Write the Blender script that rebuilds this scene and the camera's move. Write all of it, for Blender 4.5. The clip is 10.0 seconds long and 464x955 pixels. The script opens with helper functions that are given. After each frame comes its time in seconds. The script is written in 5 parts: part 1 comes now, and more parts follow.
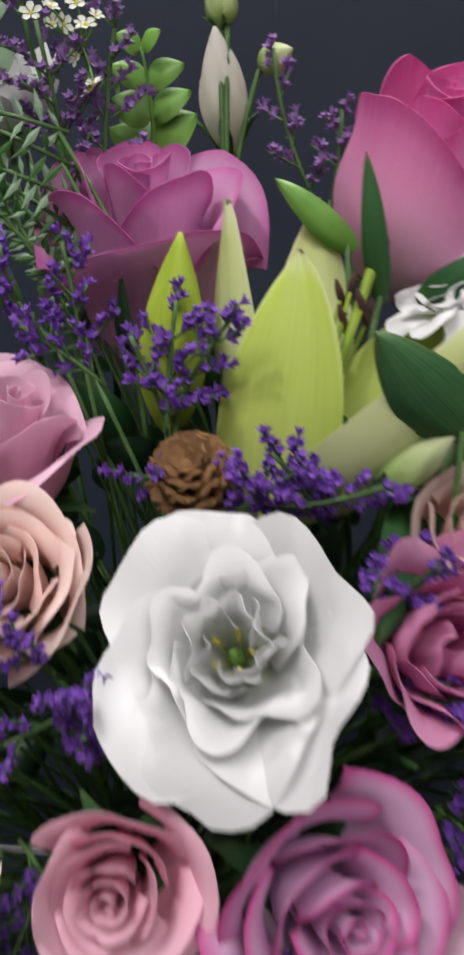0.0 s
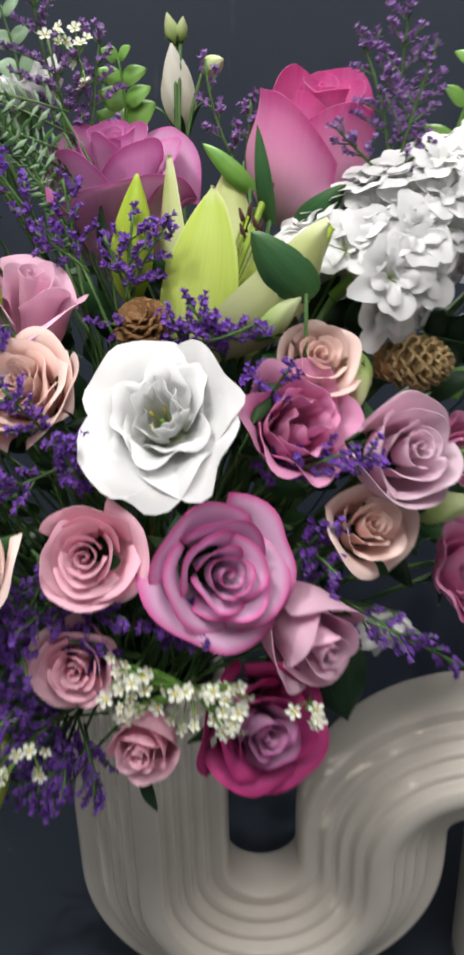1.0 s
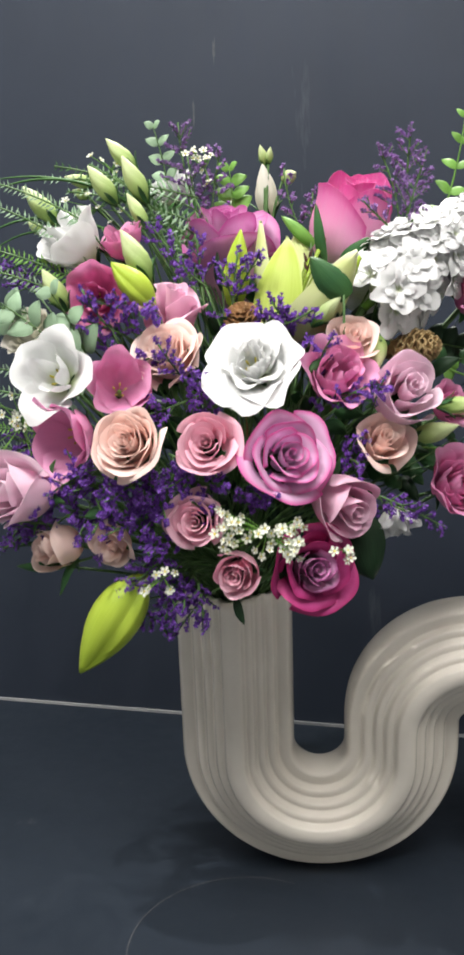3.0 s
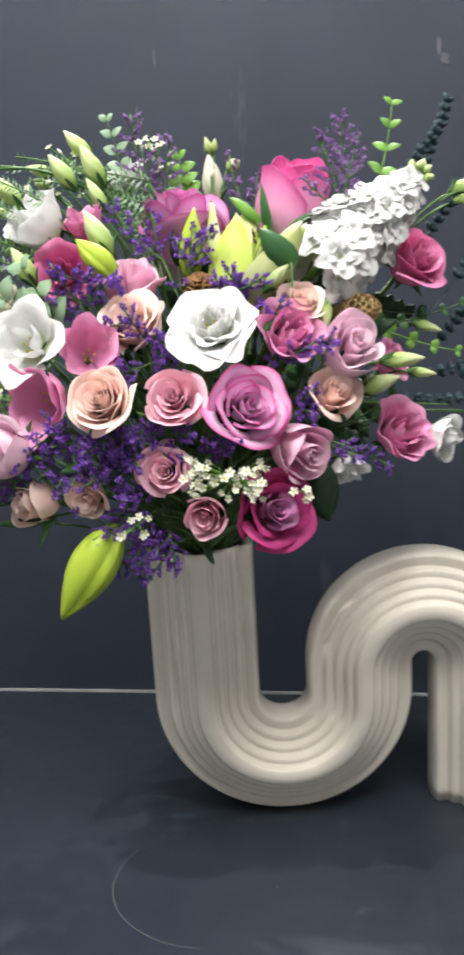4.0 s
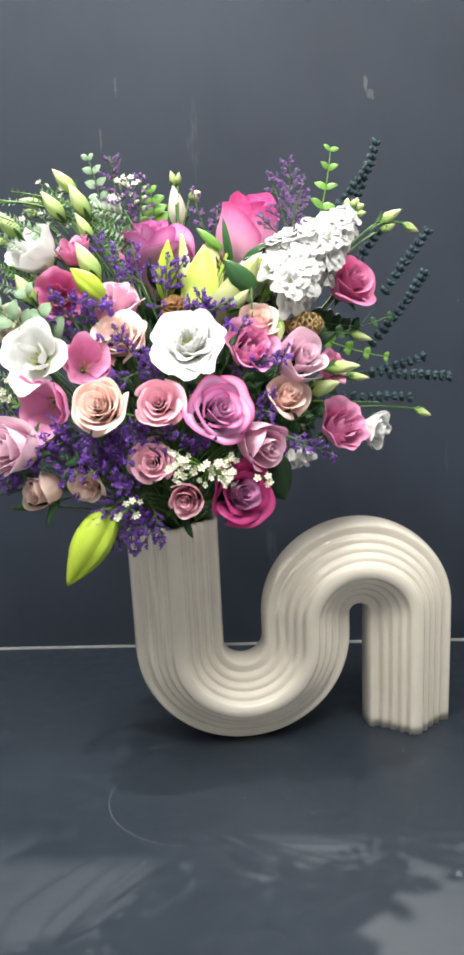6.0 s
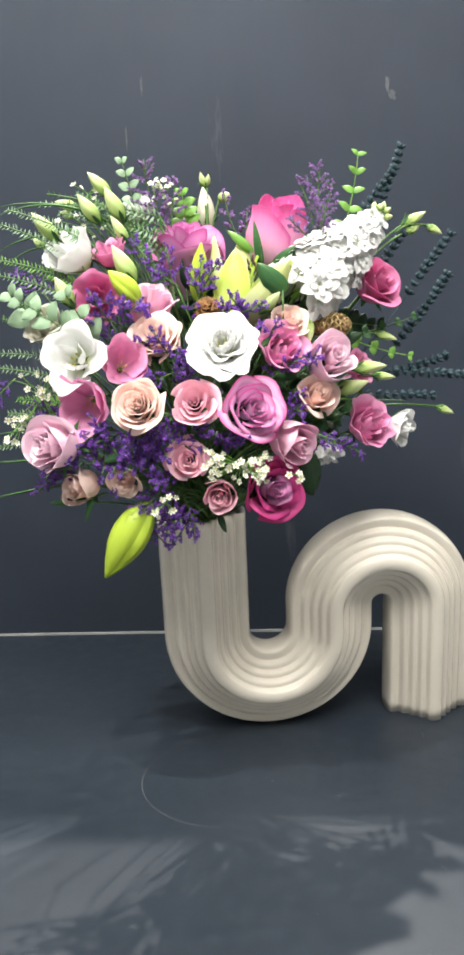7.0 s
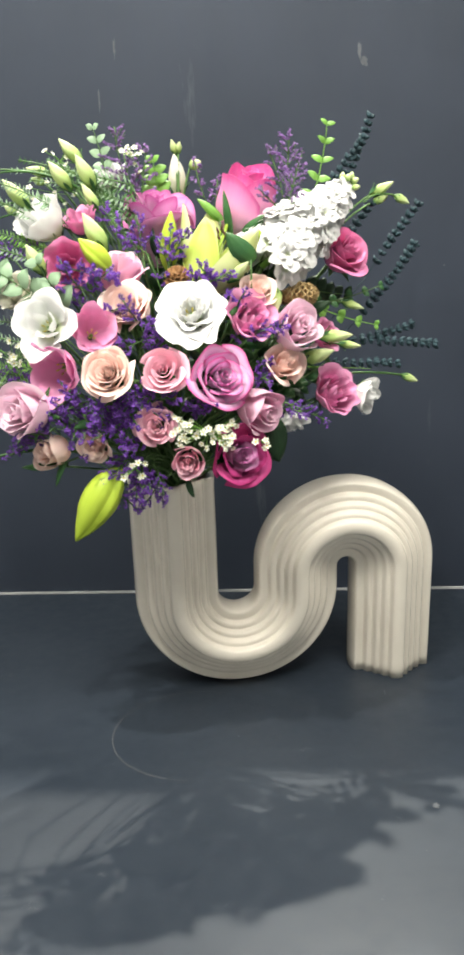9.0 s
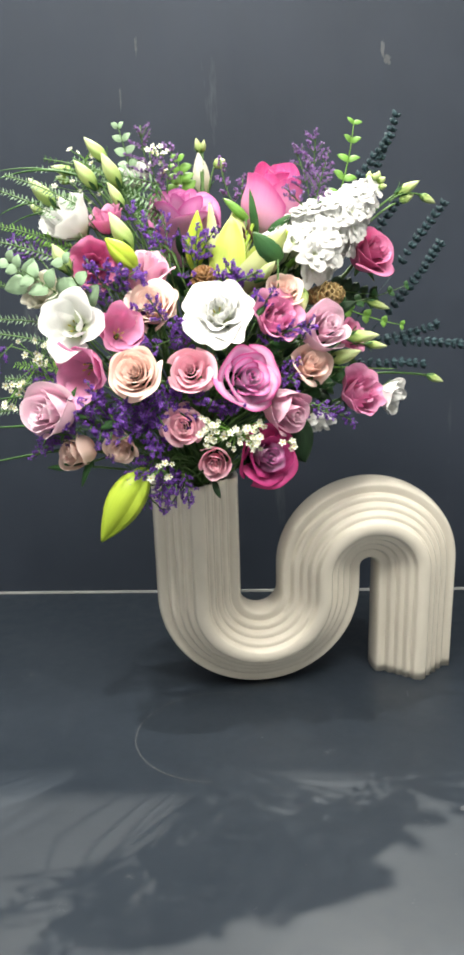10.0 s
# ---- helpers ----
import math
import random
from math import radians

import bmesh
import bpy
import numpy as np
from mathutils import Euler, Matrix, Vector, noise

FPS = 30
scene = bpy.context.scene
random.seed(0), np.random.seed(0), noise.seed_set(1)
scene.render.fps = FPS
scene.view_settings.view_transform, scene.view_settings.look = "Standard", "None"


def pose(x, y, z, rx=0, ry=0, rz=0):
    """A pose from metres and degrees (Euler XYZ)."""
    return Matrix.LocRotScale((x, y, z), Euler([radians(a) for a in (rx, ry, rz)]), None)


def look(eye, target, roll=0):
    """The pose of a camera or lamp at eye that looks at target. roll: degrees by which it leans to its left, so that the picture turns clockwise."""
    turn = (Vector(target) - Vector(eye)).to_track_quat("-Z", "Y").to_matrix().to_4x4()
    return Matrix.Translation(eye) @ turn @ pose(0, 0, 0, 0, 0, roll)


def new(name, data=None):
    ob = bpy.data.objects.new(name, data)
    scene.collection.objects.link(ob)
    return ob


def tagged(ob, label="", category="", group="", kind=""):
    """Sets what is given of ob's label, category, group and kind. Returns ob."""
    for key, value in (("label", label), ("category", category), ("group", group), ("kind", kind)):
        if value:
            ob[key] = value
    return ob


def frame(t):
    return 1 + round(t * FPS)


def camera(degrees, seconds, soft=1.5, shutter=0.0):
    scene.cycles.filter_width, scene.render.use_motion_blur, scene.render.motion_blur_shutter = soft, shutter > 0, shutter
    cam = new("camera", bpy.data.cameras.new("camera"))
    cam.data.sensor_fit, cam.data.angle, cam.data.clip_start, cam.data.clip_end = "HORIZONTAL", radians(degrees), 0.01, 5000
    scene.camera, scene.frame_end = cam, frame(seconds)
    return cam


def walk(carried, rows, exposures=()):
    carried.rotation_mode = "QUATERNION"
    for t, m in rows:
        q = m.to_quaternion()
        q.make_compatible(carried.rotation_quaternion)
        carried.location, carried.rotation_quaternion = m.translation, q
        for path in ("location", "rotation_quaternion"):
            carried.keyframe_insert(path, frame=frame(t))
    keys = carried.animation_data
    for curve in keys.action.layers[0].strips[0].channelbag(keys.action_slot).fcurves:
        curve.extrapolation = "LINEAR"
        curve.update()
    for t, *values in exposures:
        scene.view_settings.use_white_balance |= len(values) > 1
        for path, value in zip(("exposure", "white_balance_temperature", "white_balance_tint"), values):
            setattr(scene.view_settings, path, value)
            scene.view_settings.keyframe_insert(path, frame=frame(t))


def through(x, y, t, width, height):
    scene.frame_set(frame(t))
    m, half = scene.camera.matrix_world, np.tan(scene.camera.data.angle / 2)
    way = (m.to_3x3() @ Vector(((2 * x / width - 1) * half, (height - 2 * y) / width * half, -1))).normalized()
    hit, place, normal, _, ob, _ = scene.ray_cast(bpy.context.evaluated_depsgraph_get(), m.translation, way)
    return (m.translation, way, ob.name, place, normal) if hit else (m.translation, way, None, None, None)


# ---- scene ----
# ---- camera ----
cam = camera(26.4, 10.0, 3.3, 0.5)
PATH = [
    (0, (-0.011, -0.226, 0.696), (-0.313, 1.614, -0.029), -1.8),
    (0.5, (0.026, -0.318, 0.693), (-0.278, 1.515, -0.048), -1.7),
    (1, (0.06, -0.434, 0.688), (-0.254, 1.408, -0.023), -1.3),
    (1.5, (0.095, -0.543, 0.683), (-0.22, 1.315, 0.011), -1.0),
    (2, (0.115, -0.624, 0.668), (-0.246, 1.248, 0.065), -0.4),
    (2.5, (0.125, -0.714, 0.65), (-0.341, 1.171, 0.171), -1.3),
    (3.8, (0.122, -0.824, 0.543), (-0.298, 1.107, 0.233), -3.3),
    (4, (0.115, -0.851, 0.547), (-0.236, 1.092, 0.226), -3.2),
    (4.5, (0.108, -0.921, 0.565), (-0.15, 1.032, 0.222), -3.4),
    (5, (0.105, -0.987, 0.59), (-0.102, 0.969, 0.229), -3.5),
    (6.5, (0.073, -1.062, 0.623), (-0.117, 0.882, 0.195), -3.2),
    (7, (0.054, -1.085, 0.642), (-0.13, 0.855, 0.194), -3.0),
    (7.5, (0.053, -1.108, 0.659), (-0.117, 0.823, 0.167), -2.6),
    (8, (0.083, -1.111, 0.656), (-0.084, 0.812, 0.133), -2.5),
    (8.5, (0.094, -1.108, 0.657), (-0.059, 0.814, 0.126), -2.5),
    (9, (0.071, -1.109, 0.659), (-0.075, 0.813, 0.124), -2.4),
    (9.5, (0.047, -1.107, 0.664), (-0.1, 0.814, 0.126), -2.2),
    (10, (0.044, -1.105, 0.662), (-0.109, 0.815, 0.123), -2.3),
]
walk(cam, [(t, look(eye, target, roll)) for t, eye, target, roll in PATH],
     [(0.0, -1.30, 6450, 14), (0.5, -1.27, 6450, 13), (1.0, -0.82, 6500, 11), (2.0, -0.45, 6550, 10), (4.5, 0.04, 6650, 8),
      (6.5, 0.24, 6750, 7), (10.0, 0.27, 7000, 5)])

# ---- world and lamps ----
world = bpy.data.worlds.new("world")
scene.world = world
world.use_nodes = True
world.node_tree.nodes["Background"].inputs[0].default_value = (0.9, 0.95, 1.0, 1)
world.node_tree.nodes["Background"].inputs[1].default_value = 0.25


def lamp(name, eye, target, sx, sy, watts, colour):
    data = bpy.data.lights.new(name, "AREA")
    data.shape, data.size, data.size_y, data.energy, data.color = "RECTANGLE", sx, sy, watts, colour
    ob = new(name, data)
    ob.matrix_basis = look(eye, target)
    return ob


lamp("back_spot_light", (0.20, 1.20, 2.28), (0.0, -0.1, 0.2), 0.03, 0.03, 58, (1.0, 0.98, 0.95))
lamp("back_spot_light", (-0.55, 1.25, 2.28), (-0.1, -0.1, 0.2), 0.03, 0.03, 36, (1.0, 0.98, 0.95))
lamp("front_spot_light", (-0.62, -0.45, 2.27), (-0.05, 0.15, 0.4), 0.025, 0.025, 28, (1.0, 0.98, 0.95))
# Unseen soft area lamps, added in front to fill bouquet and vase.
lamp("front_fill_light", (-0.50, -0.85, 2.25), (-0.05, 0.15, 0.4), 0.85, 0.85, 49, (1.0, 0.98, 0.96))
lamp("front_fill_light", (0.50, -0.85, 2.25), (0.0, 0.15, 0.4), 0.85, 0.85, 49, (1.0, 0.98, 0.96))


# ---- materials ----
def nodes_of(name):
    m = bpy.data.materials.new(name)
    m.use_nodes = True
    t = m.node_tree
    return m, t, t.nodes["Principled BSDF"]


def node(t, kind, **sets):
    n = t.nodes.new(kind)
    for k, v in sets.items():
        n.inputs[k].default_value = v
    return n


def ramp(t, fac, stops):
    r = t.nodes.new("ShaderNodeValToRGB")
    e = r.color_ramp.elements
    while len(e) < len(stops):
        e.new(0.5)
    for el, (p, c) in zip(e, stops):
        el.position, el.color = p, (*c, 1)
    t.links.new(fac, r.inputs[0])
    return r.outputs[0]


def mix(t, fac, a, b, kind="MIX"):
    n = t.nodes.new("ShaderNodeMix")
    n.data_type, n.blend_type = "RGBA", kind
    for sock, v in ((n.inputs[0], fac), (n.inputs[6], a), (n.inputs[7], b)):
        if isinstance(v, (int, float)):
            sock.default_value = v
        elif isinstance(v, tuple):
            sock.default_value = (*v, 1)
        else:
            t.links.new(v, sock)
    return n.outputs[2]


def bump(t, p, height, strength, distance):
    b = node(t, "ShaderNodeBump", Strength=strength, Distance=distance)
    t.links.new(height, b.inputs["Height"])
    t.links.new(b.outputs[0], p.inputs["Normal"])


def noise_tex(t, scale, detail=4.0, stretch=None, rough=0.55):
    n = node(t, "ShaderNodeTexNoise", Scale=scale, Detail=detail, Roughness=rough)
    c = t.nodes.new("ShaderNodeTexCoord")
    if stretch:
        mp = node(t, "ShaderNodeMapping", Scale=stretch)
        t.links.new(c.outputs["Object"], mp.inputs[0])
        t.links.new(mp.outputs[0], n.inputs["Vector"])
    else:
        t.links.new(c.outputs["Object"], n.inputs["Vector"])
    return n.outputs[0]


def petal_material(name, base, body, tip, edge=None, rough=0.5, through=0.28, vein=0.25, tip_at=0.9, spots=None):
    """Petal tissue: colour runs from the base to the tip, with veins along it and a tinted rim."""
    m, t, p = nodes_of(name)
    at = t.nodes.new("ShaderNodeAttribute")
    at.attribute_name = "petal"
    sep = t.nodes.new("ShaderNodeSeparateColor")
    t.links.new(at.outputs["Color"], sep.inputs[0])
    wob = noise_tex(t, 90.0, 3.0)
    addn = t.nodes.new("ShaderNodeMath")
    addn.operation = "MULTIPLY_ADD"
    addn.inputs[1].default_value, addn.inputs[2].default_value = 0.22, -0.11
    t.links.new(wob, addn.inputs[0])
    su = t.nodes.new("ShaderNodeMath")
    su.operation = "ADD"
    t.links.new(addn.outputs[0], su.inputs[0])
    t.links.new(sep.outputs[0], su.inputs[1])
    col = ramp(t, su.outputs[0], [(0.0, base), (0.4, body), (tip_at, tip)])
    if edge:
        # blue channel: how near the rim of the petal
        col = mix(t, ramp(t, sep.outputs[2], [(0.56, (0, 0, 0)), (1.0, (1, 1, 1))]), col, edge)
    # veins: fine streaks across the petal's width
    comb = t.nodes.new("ShaderNodeCombineXYZ")
    t.links.new(sep.outputs[0], comb.inputs[0])
    t.links.new(sep.outputs[1], comb.inputs[1])
    mp = node(t, "ShaderNodeMapping", Scale=(1.6, 22.0, 1.0))
    t.links.new(comb.outputs[0], mp.inputs[0])
    vn = node(t, "ShaderNodeTexNoise", Scale=1.0, Detail=4.0, Roughness=0.6)
    t.links.new(mp.outputs[0], vn.inputs["Vector"])
    col = mix(t, ramp(t, vn.outputs[0], [(0.35, (vein, vein, vein)), (0.65, (0, 0, 0))]), col,
              tuple(c ** 1.35 * 0.9 for c in body))
    info = t.nodes.new("ShaderNodeObjectInfo")
    hs = node(t, "ShaderNodeHueSaturation", Saturation=1.0)
    val = t.nodes.new("ShaderNodeMapRange")
    val.inputs[3].default_value, val.inputs[4].default_value = 0.92, 1.08
    t.links.new(info.outputs["Random"], val.inputs[0])
    t.links.new(val.outputs[0], hs.inputs["Value"])
    t.links.new(col, hs.inputs["Color"])
    t.links.new(hs.outputs[0], p.inputs["Base Color"])
    p.inputs["Roughness"].default_value = rough
    p.inputs["Specular IOR Level"].default_value = 0.25
    p.inputs["Sheen Weight"].default_value = 0.0
    bump(t, p, vn.outputs[0], 0.35, 0.0006)
    tr = t.nodes.new("ShaderNodeBsdfTranslucent")
    t.links.new(hs.outputs[0], tr.inputs[0])
    mx = t.nodes.new("ShaderNodeMixShader")
    mx.inputs[0].default_value = through
    t.links.new(p.outputs[0], mx.inputs[1])
    t.links.new(tr.outputs[0], mx.inputs[2])
    t.links.new(mx.outputs[0], t.nodes["Material Output"].inputs[0])
    return m


def plain_material(name, a, b, scale=60.0, rough=0.55, stretch=None, bumpy=0.2, through=0.0, spec=0.3):
    """Two tones mixed by noise, varied from piece to piece."""
    m, t, p = nodes_of(name)
    n = noise_tex(t, scale, 4.0, stretch)
    col = ramp(t, n, [(0.3, a), (0.7, b)])
    info = t.nodes.new("ShaderNodeObjectInfo")
    geo = t.nodes.new("ShaderNodeNewGeometry")
    ad = t.nodes.new("ShaderNodeMath")
    ad.operation = "ADD"
    t.links.new(info.outputs["Random"], ad.inputs[0])
    t.links.new(geo.outputs["Random Per Island"], ad.inputs[1])
    val = t.nodes.new("ShaderNodeMapRange")
    val.inputs[2].default_value, val.inputs[3].default_value, val.inputs[4].default_value = 2.0, 0.65, 1.35
    t.links.new(ad.outputs[0], val.inputs[0])
    hs = node(t, "ShaderNodeHueSaturation")
    t.links.new(val.outputs[0], hs.inputs["Value"])
    t.links.new(col, hs.inputs["Color"])
    t.links.new(hs.outputs[0], p.inputs["Base Color"])
    p.inputs["Roughness"].default_value = rough
    p.inputs["Specular IOR Level"].default_value = spec
    bump(t, p, n, bumpy, 0.0008)
    if through:
        tr = t.nodes.new("ShaderNodeBsdfTranslucent")
        t.links.new(hs.outputs[0], tr.inputs[0])
        mx = t.nodes.new("ShaderNodeMixShader")
        mx.inputs[0].default_value = through
        t.links.new(p.outputs[0], mx.inputs[1])
        t.links.new(tr.outputs[0], mx.inputs[2])
        t.links.new(mx.outputs[0], t.nodes["Material Output"].inputs[0])
    return m


def painted_board(name, dark, light, rough):
    """Black paint, unevenly rubbed, with pale smears and fine scratches."""
    m, t, p = nodes_of(name)
    big = noise_tex(t, 3.0, 6.0)
    fine = noise_tex(t, 45.0, 5.0, (1.0, 1.0, 0.35))
    col = ramp(t, big, [(0.3, dark), (0.75, light)])
    smear = noise_tex(t, 9.0, 5.0, (2.5, 2.5, 0.35), 0.65)
    col = mix(t, ramp(t, smear, [(0.66, (0, 0, 0)), (0.82, (0.35, 0.35, 0.35))]), col, (0.2, 0.21, 0.22))
    col = mix(t, ramp(t, fine, [(0.3, (0.2, 0.2, 0.2)), (0.7, (0, 0, 0))]), col, tuple(c * 0.7 for c in dark))
    t.links.new(col, p.inputs["Base Color"])
    rg = ramp(t, fine, [(0.2, (rough - 0.1,) * 3), (0.8, (rough + 0.12,) * 3)])
    t.links.new(rg, p.inputs["Roughness"])
    p.inputs["Specular IOR Level"].default_value = 0.35
    bump(t, p, fine, 0.12, 0.001)
    return m


WALL = painted_board("black_wall_paint", (0.017, 0.024, 0.038), (0.028, 0.037, 0.057), 0.6)
TABLE = painted_board("black_table_paint", (0.016, 0.023, 0.034), (0.028, 0.037, 0.051), 0.44)
ROOM = plain_material("room_plaster", (0.60, 0.60, 0.60), (0.68, 0.68, 0.67), 4.0, 0.8)
SEAM = plain_material("pale_seam", (0.16, 0.17, 0.18), (0.42, 0.42, 0.42), 9.0, 0.5)
CHALK = plain_material("chalk_mark", (0.060, 0.066, 0.076), (0.088, 0.094, 0.104), 200.0, 0.8)
CERAMIC = plain_material("cream_glaze", (0.72, 0.67, 0.59), (0.80, 0.75, 0.67), 14.0, 0.22, None, 0.05, 0.0, 0.5)
STEM = plain_material("stem_green", (0.05, 0.11, 0.03), (0.10, 0.19, 0.06), 80.0, 0.5, None, 0.2, 0.1)
LEAF = petal_material("leaf_green", (0.05, 0.13, 0.03), (0.04, 0.125, 0.045), (0.055, 0.15, 0.05), (0.09, 0.17, 0.05), 0.5, 0.12, 0.55)
# Darker copy of leaf green: shade between the blooms is put into its colour.
LEAF_DARK_SHADED = petal_material("leaf_dark_shaded", (0.02, 0.05, 0.018), (0.018, 0.05, 0.022), (0.025, 0.06, 0.025), None, 0.5, 0.08, 0.55)
LEAF_BRIGHT = plain_material("leaf_bright", (0.13, 0.30, 0.05), (0.22, 0.42, 0.09), 60.0, 0.45, None, 0.2, 0.25)
EUCA = plain_material("eucalyptus_grey_green", (0.21, 0.32, 0.20), (0.32, 0.45, 0.30), 50.0, 0.6, None, 0.15, 0.2)
BUDGREEN = petal_material("bud_pale_green", (0.16, 0.32, 0.06), (0.42, 0.55, 0.20), (0.70, 0.75, 0.46), None, 0.5, 0.2, 0.4)
LILY = petal_material("lily_yellow_green", (0.56, 0.64, 0.22), (0.52, 0.62, 0.15), (0.50, 0.62, 0.11), (0.70, 0.75, 0.42), 0.42, 0.25, 0.35)
LILY_PALE = petal_material("lily_pale_inside", (0.66, 0.70, 0.34), (0.70, 0.74, 0.42), (0.62, 0.68, 0.28), (0.76, 0.79, 0.52), 0.42, 0.3, 0.25)
LILY_BUD = petal_material("lily_bud_green", (0.30, 0.43, 0.05), (0.45, 0.58, 0.07), (0.42, 0.56, 0.06), None, 0.4, 0.2, 0.35)
PURPLE = plain_material("statice_purple", (0.12, 0.035, 0.30), (0.27, 0.11, 0.54), 300.0, 0.6, None, 0.2, 0.2)
PURPLE_DULL = plain_material("statice_dusty_purple", (0.20, 0.10, 0.30), (0.34, 0.20, 0.46), 300.0, 0.6, None, 0.2, 0.2)
WHITE_SMALL = plain_material("white_floret", (0.58, 0.62, 0.46), (0.80, 0.80, 0.76), 260.0, 0.6, None, 0.1, 0.2)
YELLOW = plain_material("yellow_anther", (0.50, 0.42, 0.05), (0.65, 0.55, 0.10), 300.0, 0.6)
BROWN = plain_material("anther_brown", (0.045, 0.02, 0.02), (0.10, 0.045, 0.035), 200.0, 0.7)
STIGMA = plain_material("stigma_red", (0.20, 0.05, 0.045), (0.30, 0.09, 0.06), 200.0, 0.5)
CONE_TAN = plain_material("cone_tan", (0.25, 0.17, 0.075), (0.40, 0.29, 0.14), 160.0, 0.6, None, 0.5)
CONE_BROWN = plain_material("cone_brown", (0.16, 0.075, 0.03), (0.33, 0.18, 0.075), 160.0, 0.55, None, 0.5)
TEAL = plain_material("dyed_dark_teal", (0.010, 0.026, 0.034), (0.028, 0.058, 0.070), 200.0, 0.7, None, 0.3)

WHITE = petal_material("white_petal", (0.70, 0.78, 0.48), (0.85, 0.86, 0.85), (0.88, 0.88, 0.88), None, 0.5, 0.42, 0.05)
CREAM = petal_material("cream_petal", (0.60, 0.68, 0.40), (0.84, 0.82, 0.70), (0.88, 0.85, 0.78), None, 0.5, 0.42, 0.08)
PEACH = petal_material("peach_petal", (0.98, 0.69, 0.61), (0.98, 0.75, 0.69), (0.98, 0.82, 0.77), None, 0.5, 0.42, 0.04)
PINK = petal_material("spray_pink_petal", (0.95, 0.53, 0.64), (0.95, 0.58, 0.69), (0.96, 0.65, 0.75), None, 0.5, 0.42, 0.06)
PALE_PINK = petal_material("pale_pink_petal", (0.94, 0.66, 0.76), (0.95, 0.72, 0.83), (0.96, 0.79, 0.88), None, 0.5, 0.42, 0.06)
ROSE_PINK = petal_material("rose_pink_petal", (0.93, 0.56, 0.71), (0.94, 0.62, 0.77), (0.95, 0.69, 0.82), None, 0.5, 0.42, 0.1)
LAVENDER = petal_material("lavender_rose_petal", (0.92, 0.78, 0.9), (0.9, 0.7, 0.86), (0.86, 0.56, 0.79), (0.76, 0.09, 0.42), 0.5, 0.42, 0.14)
LAVENDER_DEEP = petal_material("lavender_deep_petal", (0.87, 0.66, 0.81), (0.80, 0.52, 0.72), (0.80, 0.48, 0.71), (0.60, 0.12, 0.42), 0.5, 0.42, 0.35)
MAGENTA = petal_material("magenta_rose_petal", (0.74, 0.24, 0.50), (0.62, 0.10, 0.33), (0.60, 0.08, 0.29), (0.54, 0.04, 0.21), 0.5, 0.28, 0.25)
HOT = petal_material("hot_pink_rose_petal", (0.93, 0.88, 0.84), (0.91, 0.56, 0.74), (0.80, 0.20, 0.52), (0.70, 0.07, 0.36), 0.5, 0.3, 0.3)
MAUVE = petal_material("mauve_petal", (0.74, 0.28, 0.52), (0.87, 0.40, 0.65), (0.90, 0.48, 0.71), None, 0.5, 0.42, 0.18)
MAUVE_RED = petal_material("mauve_red_petal", (0.60, 0.11, 0.32), (0.77, 0.22, 0.46), (0.83, 0.32, 0.56), None, 0.5, 0.32, 0.18)


# ---- helpers for building ----
def mesh_of(name, verts, faces, mat, attr=None, smooth=True):
    me = bpy.data.meshes.new(name)
    me.from_pydata([tuple(v) for v in verts], [], faces)
    me.materials.append(mat)
    if attr is not None:
        layer = me.color_attributes.new("petal", "FLOAT_COLOR", "POINT")
        layer.data.foreach_set("color", np.asarray(attr, dtype=np.float32).ravel())
    me.polygons.foreach_set("use_smooth", [smooth] * len(me.polygons))
    me.update()
    return me


def thing(name, label, category, group="", kind="", at=(0, 0, 0)):
    ob = new(name)
    ob.empty_display_size = 0.01
    ob.location = at
    return tagged(ob, label, category, group, kind)


def part(name, me, parent, label="", m=None, kind=""):
    ob = new(name, me)
    ob.parent = parent
    if m is not None:
        ob.matrix_basis = m
    return tagged(ob, label, kind=kind)


def facing(at, axis, size=1.0, spin=0.0):
    """A pose at a place whose own z points along axis."""
    q = Vector(axis).normalized().to_track_quat("Z", "Y")
    return Matrix.LocRotScale(Vector(at), q, (size, size, size)) @ Matrix.Rotation(spin, 4, "Z")


def grid_faces(nu, nv, off=0, flip=False):
    f = []
    for j in range(nv - 1):
        for i in range(nu - 1):
            a = off + j * nu + i
            q = (a, a + 1, a + nu + 1, a + nu)
            f.append(q[::-1] if flip else q)
    return f


def sheet(pts, attr, thick):
    """A thin closed sheet from a grid of points (nv, nu, 3)."""
    nv, nu, _ = pts.shape
    du, dv = np.gradient(pts, axis=1), np.gradient(pts, axis=0)
    n = np.cross(du, dv)
    n /= np.linalg.norm(n, axis=2, keepdims=True) + 1e-9
    back = pts - n * thick
    k = nu * nv
    rim = [i for i in range(nu)] + [j * nu + nu - 1 for j in range(1, nv)]
    rim += [(nv - 1) * nu + i for i in range(nu - 2, -1, -1)] + [j * nu for j in range(nv - 2, 0, -1)]
    flat, flat_back, at = pts.reshape(-1, 3), back.reshape(-1, 3), attr.reshape(-1, 4)
    verts = np.concatenate([flat, flat_back, flat[rim], flat_back[rim]])
    faces = grid_faces(nu, nv) + grid_faces(nu, nv, k, True)
    m = len(rim)
    for a in range(m):
        c = (a + 1) % m
        faces.append((2 * k + c, 2 * k + a, 2 * k + m + a, 2 * k + m + c))
    return verts, faces, np.concatenate([at, at, at[rim], at[rim]])


